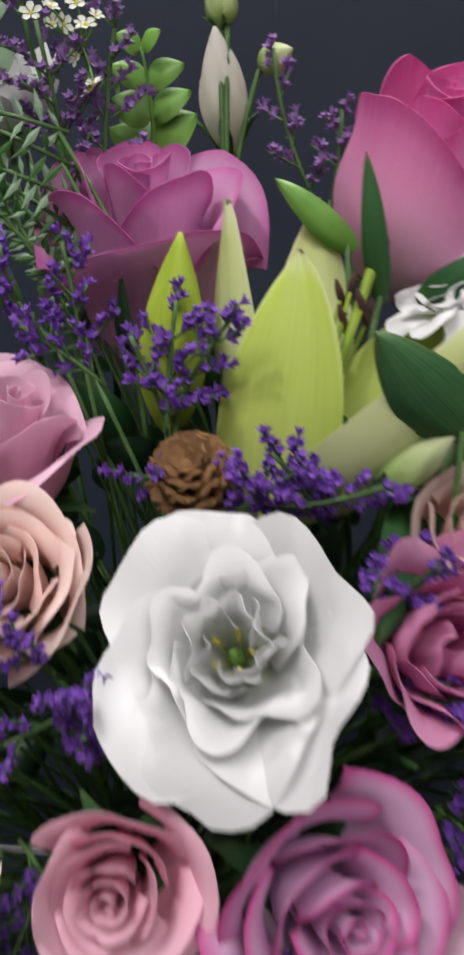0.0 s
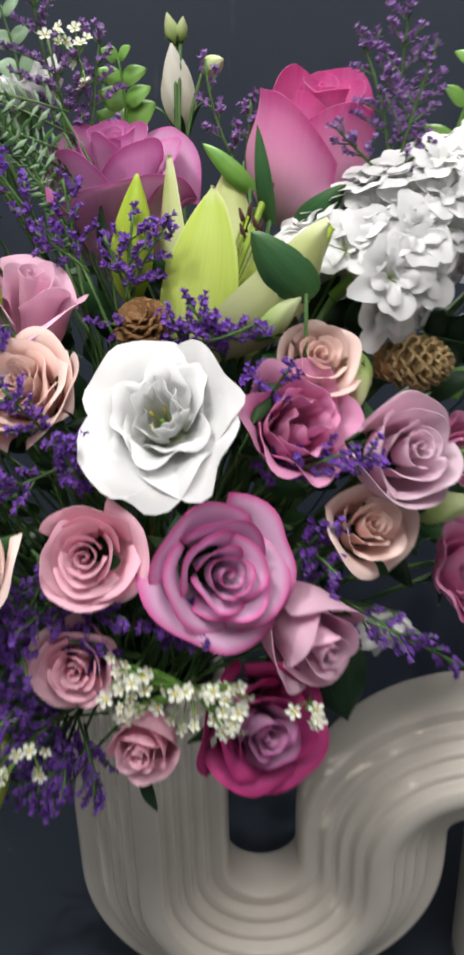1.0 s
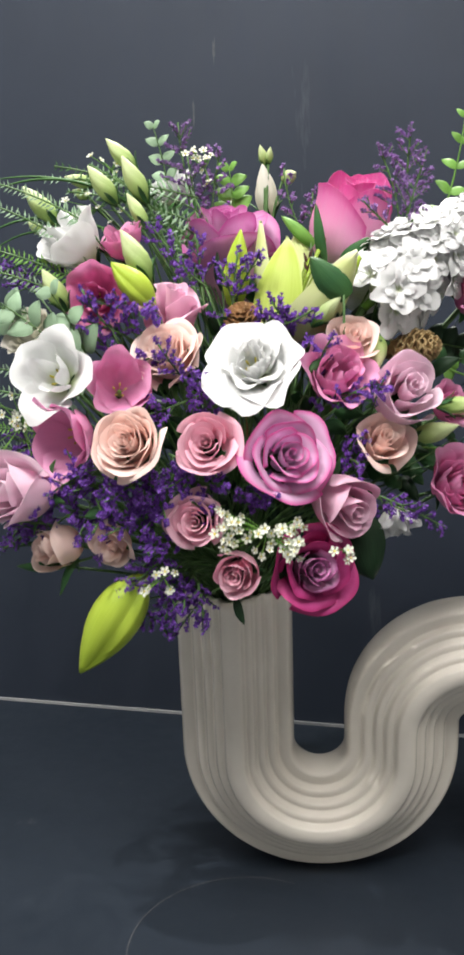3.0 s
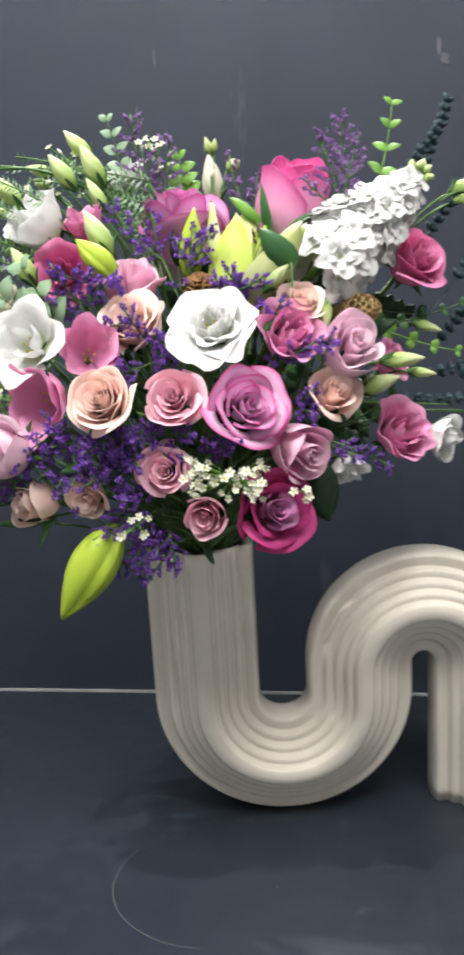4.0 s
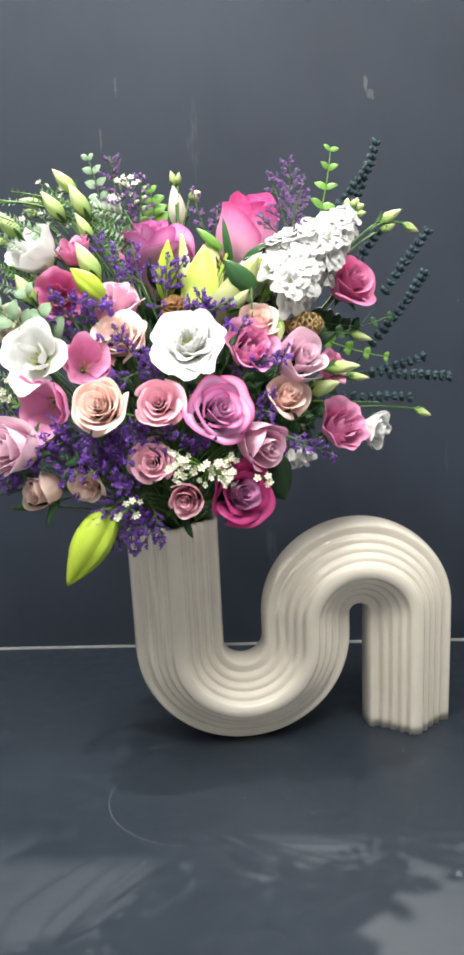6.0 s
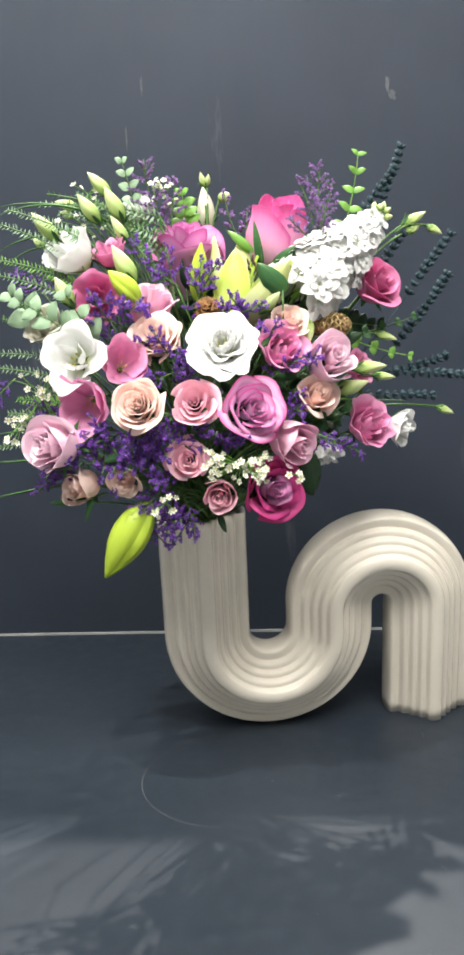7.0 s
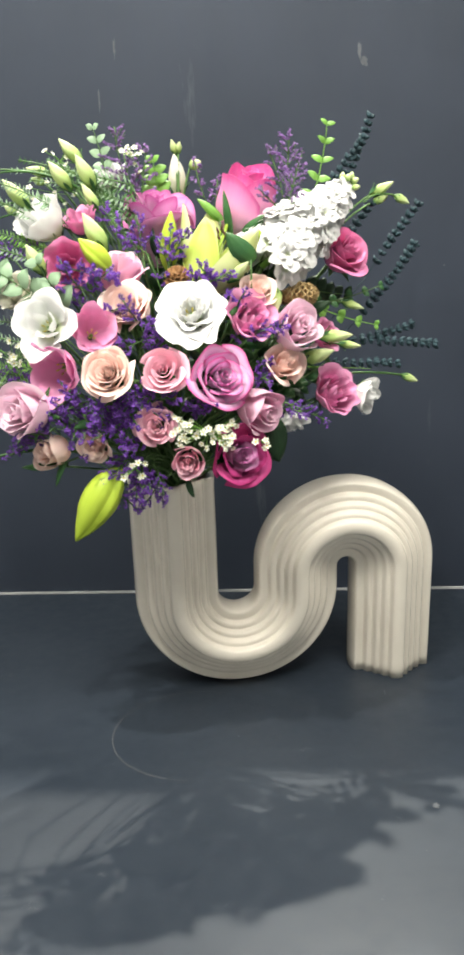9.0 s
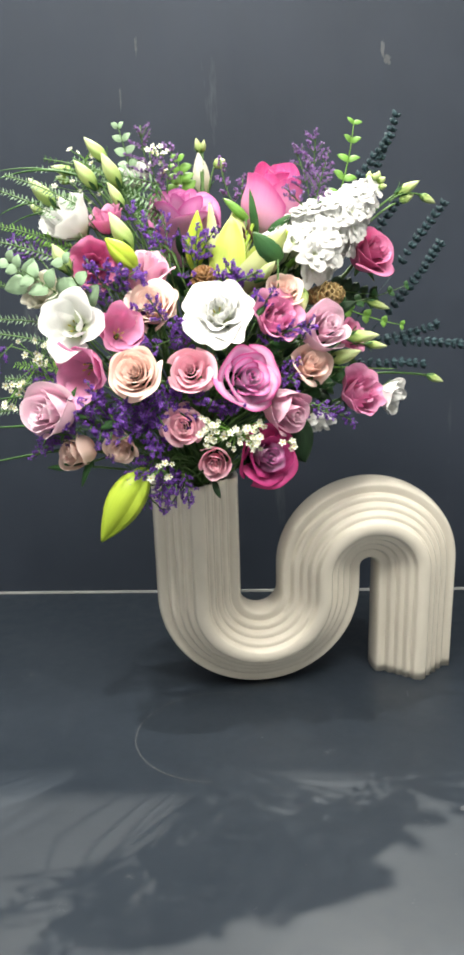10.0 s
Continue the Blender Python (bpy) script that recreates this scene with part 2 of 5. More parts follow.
def head_radius(sheets):
    """The usual reach of a flower head from its axis."""
    pts = np.concatenate([v for v in sheets])
    r, w = np.hypot(pts[:, 0], pts[:, 1]), np.arctan2(pts[:, 1], pts[:, 0])
    return float(np.median([r[np.abs(w - c) < 0.2].max() for c in np.linspace(-2.9, 2.9, 15)]))


def petal_attr(h, s):
    rim = np.maximum(np.abs(s) ** 3 * (0.3 + 0.7 * h), np.clip((h - 0.72) / 0.28, 0, 1))
    return np.stack([h, s * 0.5 + 0.5, rim, np.ones_like(h)], axis=2)


def cup_petal(rng, az, R, H, span, z0=0.0, flare=0.0, close=0.0, lip=0.0, side=0.0, point=0.0, ruffle=0.0, spiral=0.0,
              nu=11, nv=9, thick=0.006, base=0.3, notch=0.0, drop=0.28):
    """One petal of a cup-shaped flower of unit size, standing round the z axis."""
    s, h = np.meshgrid(np.linspace(-1, 1, nu), np.linspace(0, 1, nv))
    top = 1 - drop * np.abs(s) ** 2.6 + point * (1 - np.abs(s)) ** 2 + notch * np.sin(3.0 * s + rng.uniform(0, 6))
    hh = h * top
    width = 0.5 + 0.5 * np.sin(np.clip(h * 1.25, 0, 1) * math.pi / 2)
    th = s * span * width
    rho = R * (base + (1 - base) * np.sin(np.clip(hh * 1.35, 0, 1) * math.pi / 2) ** 0.9)
    rho = rho * (1 - close * hh ** 2) + flare * hh ** 2.4
    z = H * hh
    over = np.clip(hh - 0.7, 0, 1) / 0.3
    rho = rho + lip * over ** 2
    z = z - lip * 0.75 * over ** 3
    rho = rho + side * np.abs(s) ** 4 * hh
    ph = rng.uniform(0, 6.28, 3)
    wave = np.sin(4.3 * s + ph[0]) + 0.6 * np.sin(8.1 * s + ph[1] + 2 * h)
    rho = rho + ruffle * wave * hh ** 2
    z = z + ruffle * 0.6 * np.sin(6.1 * s + ph[2]) * hh ** 2
    fine = np.sin(11.0 * s + 5.0 * h + ph[1]) * np.sin(7.0 * h + 3.0 * s + ph[2])
    rho = rho + (0.25 * ruffle + 0.004) * fine * hh
    rho = rho + spiral * s * hh ** 0.5 + 0.01 * rng.standard_normal()
    pts = np.stack([rho * np.cos(th + az), rho * np.sin(th + az), z0 + z], axis=2)
    return sheet(pts, petal_attr(np.clip(hh, 0, 1), s), thick)


def tube_mesh(name, path, radii, mat, sides=7):
    """A round stem along a path."""
    path = [Vector(p) for p in path]
    verts, faces = [], []
    for i, p in enumerate(path):
        d = (path[min(i + 1, len(path) - 1)] - path[max(i - 1, 0)]).normalized()
        a = d.orthogonal().normalized() if i == 0 else (a - d * a.dot(d)).normalized()
        b = d.cross(a)
        for k in range(sides):
            w = 2 * math.pi * k / sides
            verts.append(p + (a * math.cos(w) + b * math.sin(w)) * radii[i])
    n = len(path)
    for i in range(n - 1):
        for k in range(sides):
            a0, a1 = i * sides + k, i * sides + (k + 1) % sides
            faces.append((a0, a1, a1 + sides, a0 + sides))
    faces.append(tuple(range(sides))[::-1])
    faces.append(tuple((n - 1) * sides + k for k in range(sides)))
    return mesh_of(name, verts, faces, mat)


def bend(a, b, c, n=8):
    """Points of a curve from a to c that leans towards b."""
    a, b, c = Vector(a), Vector(b), Vector(c)
    return [(1 - t) ** 2 * a + 2 * t * (1 - t) * b + t * t * c for t in [i / (n - 1) for i in range(n)]]


MOUTH = Vector((-0.1125, 0.151, 0.31))


def stem_to_mouth(owner, at, axis, thick=0.0022, mat=None):
    """The stem that carries a flower, from the vase's mouth to the flower's base."""
    at, axis = Vector(at), Vector(axis).normalized()
    k = abs(math.sin(at.x * 91.7 + at.z * 57.3))
    foot = MOUTH + Vector(((k - 0.5) * 0.05, math.sin(at.x * 50) * 0.02, -0.02))
    d = (at - foot).length
    mid = foot * 0.45 + (at - axis * d * 0.45) * 0.55
    pts = bend(foot, mid, at + axis * 0.004)
    me = tube_mesh("stem", pts, [thick] * len(pts), mat or STEM)
    ob = part("stem", me, owner)
    ob.matrix_parent_inverse = owner.matrix_basis.inverted()
    return ob


def whorl(owner, n, length, width, mat, z0, spread, name="sepal", curl=0.3, rng=None):
    """Narrow green sepals under a flower head."""
    for i in range(n):
        s, h = np.meshgrid(np.linspace(-1, 1, 5), np.linspace(0, 1, 7))
        w = width * np.sin(np.clip(h * 0.93 + 0.07, 0, 1) * math.pi) ** 0.8
        rho = 0.06 + spread * length * h + curl * length * h ** 3
        x, y = rho, s * w
        z = z0 + (1 - spread) * length * h - np.abs(s) * 0.02 - curl * length * 0.6 * h ** 3
        az = 6.283 * i / n + (rng.uniform(-0.3, 0.3) if rng else 0)
        pts = np.stack([x * math.cos(az) - y * math.sin(az), x * math.sin(az) + y * math.cos(az), z], axis=2)
        v, f, a = sheet(pts, petal_attr(h, s), 0.012)
        part(name, mesh_of(name, v, f, mat, a), owner)


# ---- flowers ----
SEED = [0]


def next_rng():
    SEED[0] += 1
    return np.random.default_rng(SEED[0])


def rose_petal(rng, az, belly, rim, zr, zb, span, roll=0.0, side=0.0, point=0.0, spiral=0.05, drop=0.12, ruffle=0.01, nu=17, nv=13, thick=0.005):
    """One rose petal: swells from its base to the belly, leans to its rim and rolls back along the edge, more at its corners."""
    s, h = np.meshgrid(np.linspace(-1, 1, nu), np.linspace(0, 1, nv))
    ph = rng.uniform(0, 6.28, 4)
    skew = rng.uniform(-0.25, 0.25)
    top = zr - drop * (zr - zb) * np.abs(s) ** 2.3 + point * np.clip(1 - np.abs(s - skew) * 1.4, 0, 1) ** 1.5
    z = zb + (top - zb) * h
    low = np.sin(np.clip(h / 0.58, 0, 1) * math.pi / 2) ** 0.85
    up = np.clip((h - 0.5) / 0.5, 0, 1)
    rho = belly * (0.40 + 0.60 * low ** 0.75) + (rim - belly) * up * up * (3 - 2 * up) * (1 - 0.25 * np.abs(s) ** 2)
    over = np.clip((h - 0.74) / 0.26, 0, 1)
    corner = 0.6 + 0.6 * np.clip(np.abs(s - skew), 0, 1) ** 1.6 * (0.7 + 0.3 * np.sin(2 * s + ph[3]))
    rho = rho + roll * corner * over ** 1.6
    z = z - roll * corner * 0.9 * over ** 2.4
    rho = rho + side * np.abs(s) ** 4 * h + spiral * s * h ** 0.5
    rho = rho + ruffle * (np.sin(3.7 * s + ph[0]) + 0.5 * np.sin(7.3 * s + ph[1] + 2 * h)) * h ** 2
    z = z + ruffle * 0.7 * np.sin(5.1 * s + ph[2]) * h ** 2
    rho = rho + 0.003 * np.sin(13.0 * s + 4.0 * h + ph[1]) * np.sin(6.0 * h + ph[2])
    th = az + s * span * (0.5 + 0.5 * np.sin(np.clip(h * 1.5, 0, 1) * math.pi / 2))
    pts = np.stack([rho * np.cos(th), rho * np.sin(th), z], axis=2)
    return sheet(pts, petal_attr(h, s), thick)


def rose(at, axis, size, mat, label, name="rose", openness=0.6, petals=22, sepals=True, lip=0.10, point=0.02, core=None, spin=None, tall=1.0, group="roses"):
    """A rose head of radius size: tight spiral heart, cupped petals closing round it, the outer ones folding back."""
    rng = next_rng()
    ob = thing(name, label, "rose", group)
    made = []
    hearts = max(5, petals // 3)
    outer = petals - hearts
    for i in range(petals):
        az = i * 2.4 + rng.uniform(-0.35, 0.35)
        if i < hearts:
            f = i / (hearts - 1)
            rim = 0.04 + 0.17 * f
            args = dict(belly=rim * 0.85 + 0.01, rim=rim, zr=tall * (1.0 + 0.03 * f + 0.10 * max(0.4 - openness, 0.0)), zb=tall * (0.6 - 0.2 * f), span=1.9 - 0.4 * f,
                        roll=0.010 + 0.03 * f, spiral=0.03, drop=0.05, point=point * 0.4, ruffle=0.006 + 0.006 * f, nu=15, nv=9)
        else:
            f = (i - hearts) / (outer - 1)
            wide = 0.24 + 0.50 * f
            belly = max(wide - 1.25 / outer, (0.94 - 0.32 * openness) * wide)
            args = dict(belly=belly, rim=wide + (openness - 0.46) * 0.46 * f,
                        zr=tall * (1.04 - 0.42 * max(openness - 0.10, 0.0) * f ** 1.3) * rng.uniform(0.97, 1.03), zb=0.0, span=1.22 - 0.15 * openness + rng.uniform(-0.12, 0.12),
                        roll=lip * (0.5 + 0.9 * f) * (0.35 + openness) * rng.uniform(0.6, 1.6), side=0.0, spiral=0.028,
                        drop=0.16 + 0.16 * f, point=point * (0.6 + f) * rng.uniform(0.5, 2.2), ruffle=0.012 + 0.026 * f * (0.4 + openness), nu=21, nv=15)
        v, fa, a = rose_petal(rng, az, **args)
        made.append((v, fa, a, core if core and i < hearts + 4 else mat))
    size = size / head_radius([m[0] for m in made])
    ob.matrix_basis = facing(Vector(at) - Vector(axis).normalized() * size * 0.7 * tall, axis, size, rng.uniform(0, 6.28) if spin is None else spin)
    for v, fa, a, tissue in made:
        part("petal", mesh_of("petal", v, fa, tissue, a), ob)
    if sepals:
        whorl(ob, 5, 0.85, 0.12, LEAF, 0.0, 0.62, "sepal", 0.25, rng)
    hip = tube_mesh("hip", [(0, 0, -0.18), (0, 0, -0.08), (0, 0, 0.04), (0, 0, 0.14)], [0.07, 0.16, 0.2, 0.22], LEAF, 9)
    part("hip", hip, ob)
    stem_to_mouth(ob, Vector(at) - Vector(axis).normalized() * size * 0.8 * tall, axis, 0.0026)
    return ob


def lisianthus(at, axis, size, mat, label, openness=0.6, whorls=2, count=6, ruffle=0.05, tall=1.0, heart=True, spin=None, span=1.15, point=0.10, notch=0.025, group="lisianthus blooms"):
    """A cup of broad, thin, ruffled petals round a yellow-green heart."""
    rng = next_rng()
    ob = thing("lisianthus", label, "flower", group)
    made = []
    for w in range(whorls):
        f = (w + 1) / whorls
        n = count if w == whorls - 1 else max(3, count - 1)
        for i in range(n):
            az = 6.283 * (i + 0.5 * w) / n + rng.uniform(-0.25, 0.25)
            v, fa, a = cup_petal(rng, az, 0.16 + 0.40 * f, tall * (1.10 - 0.08 * f) * (1 - 0.35 * openness * f) * rng.uniform(0.82, 1.12),
                                 span - 0.12 * f, flare=0.42 * openness * f ** 1.5 + 0.04, close=0.75 * (1 - f) + 0.16 * (1 - openness), lip=0.12 * openness * f,
                                 side=0.04, point=point * rng.uniform(0.3, 1.5), ruffle=ruffle * (0.6 + 0.7 * f), spiral=0.09, base=0.16, nu=21, nv=15, thick=0.005, notch=notch)
            made.append((v, fa, a))
    size = size / head_radius([m[0] for m in made])
    ob.matrix_basis = facing(Vector(at) - Vector(axis).normalized() * size * 0.6 * tall, axis, size, rng.uniform(0, 6.28) if spin is None else spin)
    for v, fa, a in made:
        part("petal", mesh_of("petal", v, fa, mat, a), ob)
    if heart:
        pts = [(0, 0, 0.05), (0, 0, 0.22), (0, 0, 0.34), (0, 0, 0.4)]
        part("pistil", tube_mesh("pistil", pts, [0.06, 0.07, 0.04, 0.02], LEAF_BRIGHT, 8), ob)
        for i in range(5):
            w = i * 1.257
            x, y = math.cos(w), math.sin(w)
            part("stamen", tube_mesh("stamen", [(x * .04, y * .04, .1), (x * .12, y * .12, .36), (x * .14, y * .14, .38), (x * .17, y * .17, .46)], [0.008, 0.008, 0.026, 0.018], YELLOW, 5), ob)
    whorl(ob, 5, 0.75, 0.05, LEAF, -0.05, 0.55, "sepal", 0.15, rng)
    stem_to_mouth(ob, Vector(at) - Vector(axis).normalized() * size * 0.72 * tall, axis, 0.0016)
    return ob


def spindle(rng, length, radius, mat, twist=2.0, lobes=5, groove=0.12, nu=26, nv=16, tipw=0.06, belly=0.42, name="bud"):
    """A closed bud along z: overlapping, slightly twisted petals."""
    verts, attr, faces = [], [], []
    for j in range(nv):
        h = j / (nv - 1)
        prof = math.sin(math.pi * h ** (math.log(0.5) / math.log(belly))) ** 0.82 if 0 < h < 1 else 0.0
        r0 = radius * max(prof, tipw if j == nv - 1 else 0.18 if j == 0 else tipw)
        for i in range(nu):
            th = 6.283 * i / nu
            w = ((th + twist * h) * lobes / 6.283) % 1.0
            r = r0 * (1 - groove + groove * 1.6 * w ** 0.5 - (groove * 1.2 if w > 0.93 else 0))
            verts.append((r * math.cos(th), r * math.sin(th), length * h))
            attr.append((h, w, w ** 4, 1))
    for j in range(nv - 1):
        for i in range(nu):
            a, b = j * nu + i, j * nu + (i + 1) % nu
            faces.append((a, b, b + nu, a + nu))
    faces.append(tuple(range(nu))[::-1])
    faces.append(tuple((nv - 1) * nu + i for i in range(nu)))
    return mesh_of(name, verts, faces, mat, attr)


def flower_bud(base, tip, radius, mat, label, twist=2.2, lobes=5, calyx=True, category="flower bud", name="flower_bud", stem=True, belly=0.42, root=None, group="green buds"):
    rng = next_rng()
    base, tip = Vector(base), Vector(tip)
    axis = tip - base
    L = axis.length
    ob = thing(name, label, category, group)
    ob.matrix_basis = facing(base, axis, L)
    part("bud", spindle(rng, 1.0, radius * (0.84 if calyx else 1.0) / L, mat, twist, lobes, 0.12 if calyx else 0.24, belly=belly, nu=36), ob)
    if calyx:
        whorl(ob, 5, 0.6, 0.05, LEAF, -0.02, 0.30, "sepal", 0.12, rng)
    if stem:
        if root:
            pts = bend(root, base * 0.4 + Vector(root) * 0.6 + Vector((0, 0, 0.012)), base + axis * 0.04)
            st = part("stem", tube_mesh("stem", pts, [0.0013] * len(pts), STEM), ob)
            st.matrix_parent_inverse = ob.matrix_basis.inverted()
        else:
            stem_to_mouth(ob, base, axis, 0.0014)
    return ob


def lance(rng, length, width, bow=0.3, fold=0.12, nu=9, nv=16, back=0.0):
    """A long tepal or leaf along z, bowing outward along x."""
    s, h = np.meshgrid(np.linspace(-1, 1, nu), np.linspace(0, 1, nv))
    w = width * np.sin(np.clip(h ** 0.82 * 0.88 + 0.12, 0, 1) * math.pi) ** 0.72
    x = bow * length * np.sin(h * math.pi) - back * length * h ** 3 - fold * width * 3 * (s ** 2) * (1 - 0.3 * h)
    x = x - 0.05 * width * np.exp(-(s / 0.15) ** 2)
    y = s * w + 0.05 * width * np.sin(5 * h + rng.uniform(0, 6))
    z = length * h
    return np.stack([x, y, z], axis=2), petal_attr(h, s)


def leaf(name, root, tip, width, normal, mat, label="", category="leaf", owner=None, bow=0.12, group="", fold=0.16, thick=0.0004, stem=True):
    """A pointed leaf from root to tip, its face turned towards normal."""
    rng = next_rng()
    root, tip = Vector(root), Vector(tip)
    z = (tip - root)
    L = z.length
    z.normalize()
    x = Vector(normal)
    x = (x - z * x.dot(z)).normalized()
    y = z.cross(x)
    m = Matrix((x, y, z)).transposed().to_4x4()
    m.translation = root
    pts, at = lance(rng, L, width, bow, fold)
    v, f, a = sheet(pts, at, thick)
    me = mesh_of(name, v, f, mat, a)
    if owner:
        return part(name, me, owner, label, owner.matrix_basis.inverted() @ m)
    ob = thing(name, label, category, group)
    ob.matrix_basis = m
    part("blade", me, ob)
    if stem:
        stem_to_mouth(ob, root, z, 0.0012)
    return ob


# ---- the room ----
def slab(name, lo, hi, mat, label, category, bevel=0.0, kind="structure"):
    bm = bmesh.new()
    bmesh.ops.create_cube(bm, size=1.0)
    lo, hi = Vector(lo), Vector(hi)
    for v in bm.verts:
        v.co = Vector([(a + b) / 2 + c * (b - a) for a, b, c in zip(lo, hi, v.co)])
    if bevel:
        bmesh.ops.bevel(bm, geom=bm.edges[:], offset=bevel, segments=2, affect="EDGES")
    me = bpy.data.meshes.new(name)
    bm.to_mesh(me)
    bm.free()
    me.materials.append(mat)
    return tagged(new(name, me), label, category, kind=kind)


WALL_Y = 0.517
WALL_TOP = 1.05
slab("floor", (-3.0, -3.6, -0.95), (3.0, 2.6, -0.9), ROOM, "pale plain floor of the shop", "floor")
slab("wall_north", (-3.0, WALL_Y, -0.9), (3.0, WALL_Y + 0.06, WALL_TOP), WALL, "matt black painted wall with pale rubbed smears", "wall")
slab("wall_back", (-3.0, 2.6, -0.9), (3.0, 2.72, 2.35), ROOM, "plain wall behind the black partition", "wall")
slab("wall_south", (-3.0, -3.72, -0.9), (3.0, -3.6, 2.35), ROOM, "plain wall of the shop", "wall")
slab("wall_west", (-3.12, -3.6, -0.9), (-3.0, 2.6, 2.35), ROOM, "plain side wall of the shop", "wall")
slab("wall_east", (3.0, -3.6, -0.9), (3.12, 2.6, 2.35), ROOM, "plain side wall of the shop", "wall")
slab("ceiling", (-3.12, -3.6, 2.35), (3.12, 2.6, 2.45), ROOM, "plain ceiling of the shop", "ceiling")
slab("table_top", (-1.2, -0.75, -0.05), (1.2, WALL_Y - 0.004, 0.0), TABLE, "matt black painted table top with chalky scuffs", "table", 0.004)
slab("table_base", (-1.1, -0.6, -0.9), (1.1, WALL_Y - 0.004, -0.05), TABLE, "plain black painted table body under its top", "table")
slab("trim", (-1.2, WALL_Y - 0.0035, -0.03), (1.2, WALL_Y - 0.0005, 0.0018), SEAM, "pale thin seam where table meets wall", "trim")


# ---- the vase ----
R_TUBE, D_TUBE = 0.0575, 0.061
VASE_X, VASE_Y, VASE_TURN = -0.1125, 0.185, 10.0
R_U, R_A, Z_U, Z_A, Z_TOP = 0.0835, 0.068, 0.139, 0.169, 0.312
LEAN = 0.11  # the tube rakes forward over its flat feet


def rib_profile(n=120):
    """Half section of the tube: u across, v the depth: soft terraces that rise to a rounded middle ridge."""
    edges = [(0.175, 0.16), (0.345, 0.15), (0.515, 0.14), (0.70, 0.13)]
    out = []
    for i in range(n + 1):
        u = -1 + 2 * i / n
        a = abs(u)
        v = 1.0 - 0.05 * min(a / 0.175, 1.0) ** 2
        for k, (e, d) in enumerate(edges):
            q = min(max((a - e + 0.035) / 0.075, 0.0), 1.0)
            v -= d * q * q * (3 - 2 * q)
            far = edges[k + 1][0] if k < 3 else 1.05
            m = (a - e) / (far - e)
            if 0.0 < m < 1.0:
                v += 0.035 * math.sin(math.pi * m) ** 0.8
        if a > 0.9:
            v -= 0.30 * (1 - math.sqrt(max(0.0, 1 - ((a - 0.9) / 0.1) ** 2)))
        out.append((u * R_TUBE, v * D_TUBE))
    return [(-R_TUBE, 0.0)] + out + [(R_TUBE, 0.0)]


def vase_line():
    """The middle line of the S: down the neck, round the bowl, over the arch, down the foot."""
    pts = []
    for i in range(14):
        pts.append((0.0, Z_TOP + (Z_U - Z_TOP) * i / 14))
    for i in range(41):
        w = math.pi + math.pi * i / 40
        pts.append((R_U + R_U * math.cos(w), Z_U + R_U * math.sin(w)))
    for i in range(1, 4):
        pts.append((2 * R_U, Z_U + (Z_A - Z_U) * i / 4))
    for i in range(41):
        w = math.pi - math.pi * i / 40
        pts.append((2 * R_U + R_A + R_A * math.cos(w), Z_A + R_A * math.sin(w)))
    for i in range(1, 13):
        pts.append((2 * R_U + 2 * R_A, Z_A * (1 - i / 12)))
    return pts


def build_vase():
    ob = thing("vase", "cream glazed ceramic vase, S-shaped ribbed tube standing on the table", "vase")
    ob.matrix_basis = pose(VASE_X, VASE_Y, 0, 0, 0, VASE_TURN)
    half = rib_profile()
    ring = [(u, -v) for u, v in half] + [(u, v) for u, v in half[-2:0:-1]]
    line = vase_line()
    verts, faces = [], []
    n = len(ring)
    for k, (x, z) in enumerate(line):
        a, b = line[max(k - 1, 0)], line[min(k + 1, len(line) - 1)]
        dx, dz = b[0] - a[0], b[1] - a[1]
        l = math.hypot(dx, dz)
        nx, nz = -dz / l, dx / l
        for u, v in ring:
            zz = max(z + nz * u, 0.0)
            verts.append((x + nx * u, v - LEAN * zz, zz))
    for k in range(len(line) - 1):
        for i in range(n):
            a, b = k * n + i, k * n + (i + 1) % n
            faces.append((a, b, b + n, a + n))
    last = (len(line) - 1) * n
    faces.append(tuple(last + i for i in range(n)))
    # inner wall of the open neck
    k = len(verts)
    for depth in (0.0, 0.03, 0.06):
        for u, v in ring:
            verts.append((u * 0.86, v * 0.84 - LEAN * (Z_TOP - depth), Z_TOP - depth))
    for i in range(n):
        j = (i + 1) % n
        faces.append((j, i, k + i, k + j))
        for q in (0, 1):
            faces.append((k + q * n + j, k + q * n + i, k + (q + 1) * n + i, k + (q + 1) * n + j))
    faces.append(tuple(k + 2 * n + i for i in range(n))[::-1])
    part("body", mesh_of("body", verts, faces, CERAMIC), ob)
    foam = slab("floral_foam", (-0.030, -0.054, 0.262), (0.030, -0.010, 0.308), LEAF_DARK_SHADED, "", "", 0.006, "")
    foam.parent = ob
    return ob


build_vase()

# ---- roses ----
rose((-0.0204, 0.0000, 0.4695), (0.48, -0.82, 0.32), 0.0406, LAVENDER, "large lavender rose with magenta rimmed petals, fully open", openness=0.62, petals=17)
rose((-0.0856, -0.0100, 0.4795), (0.08, -0.93, 0.35), 0.0279, PINK, "small dusty pink spray rose, open", openness=0.55, petals=17, group="spray roses")
rose((-0.1458, -0.0300, 0.4834), (-0.05, -0.92, 0.40), 0.0307, PEACH, "peach spray rose, open in many petals", openness=0.5, petals=22, group="spray roses")
rose((-0.2476, -0.0350, 0.4413), (-0.45, -0.86, 0.22), 0.0312, PALE_PINK, "pale pink rose, half open", openness=0.35, petals=14, tall=1.25)
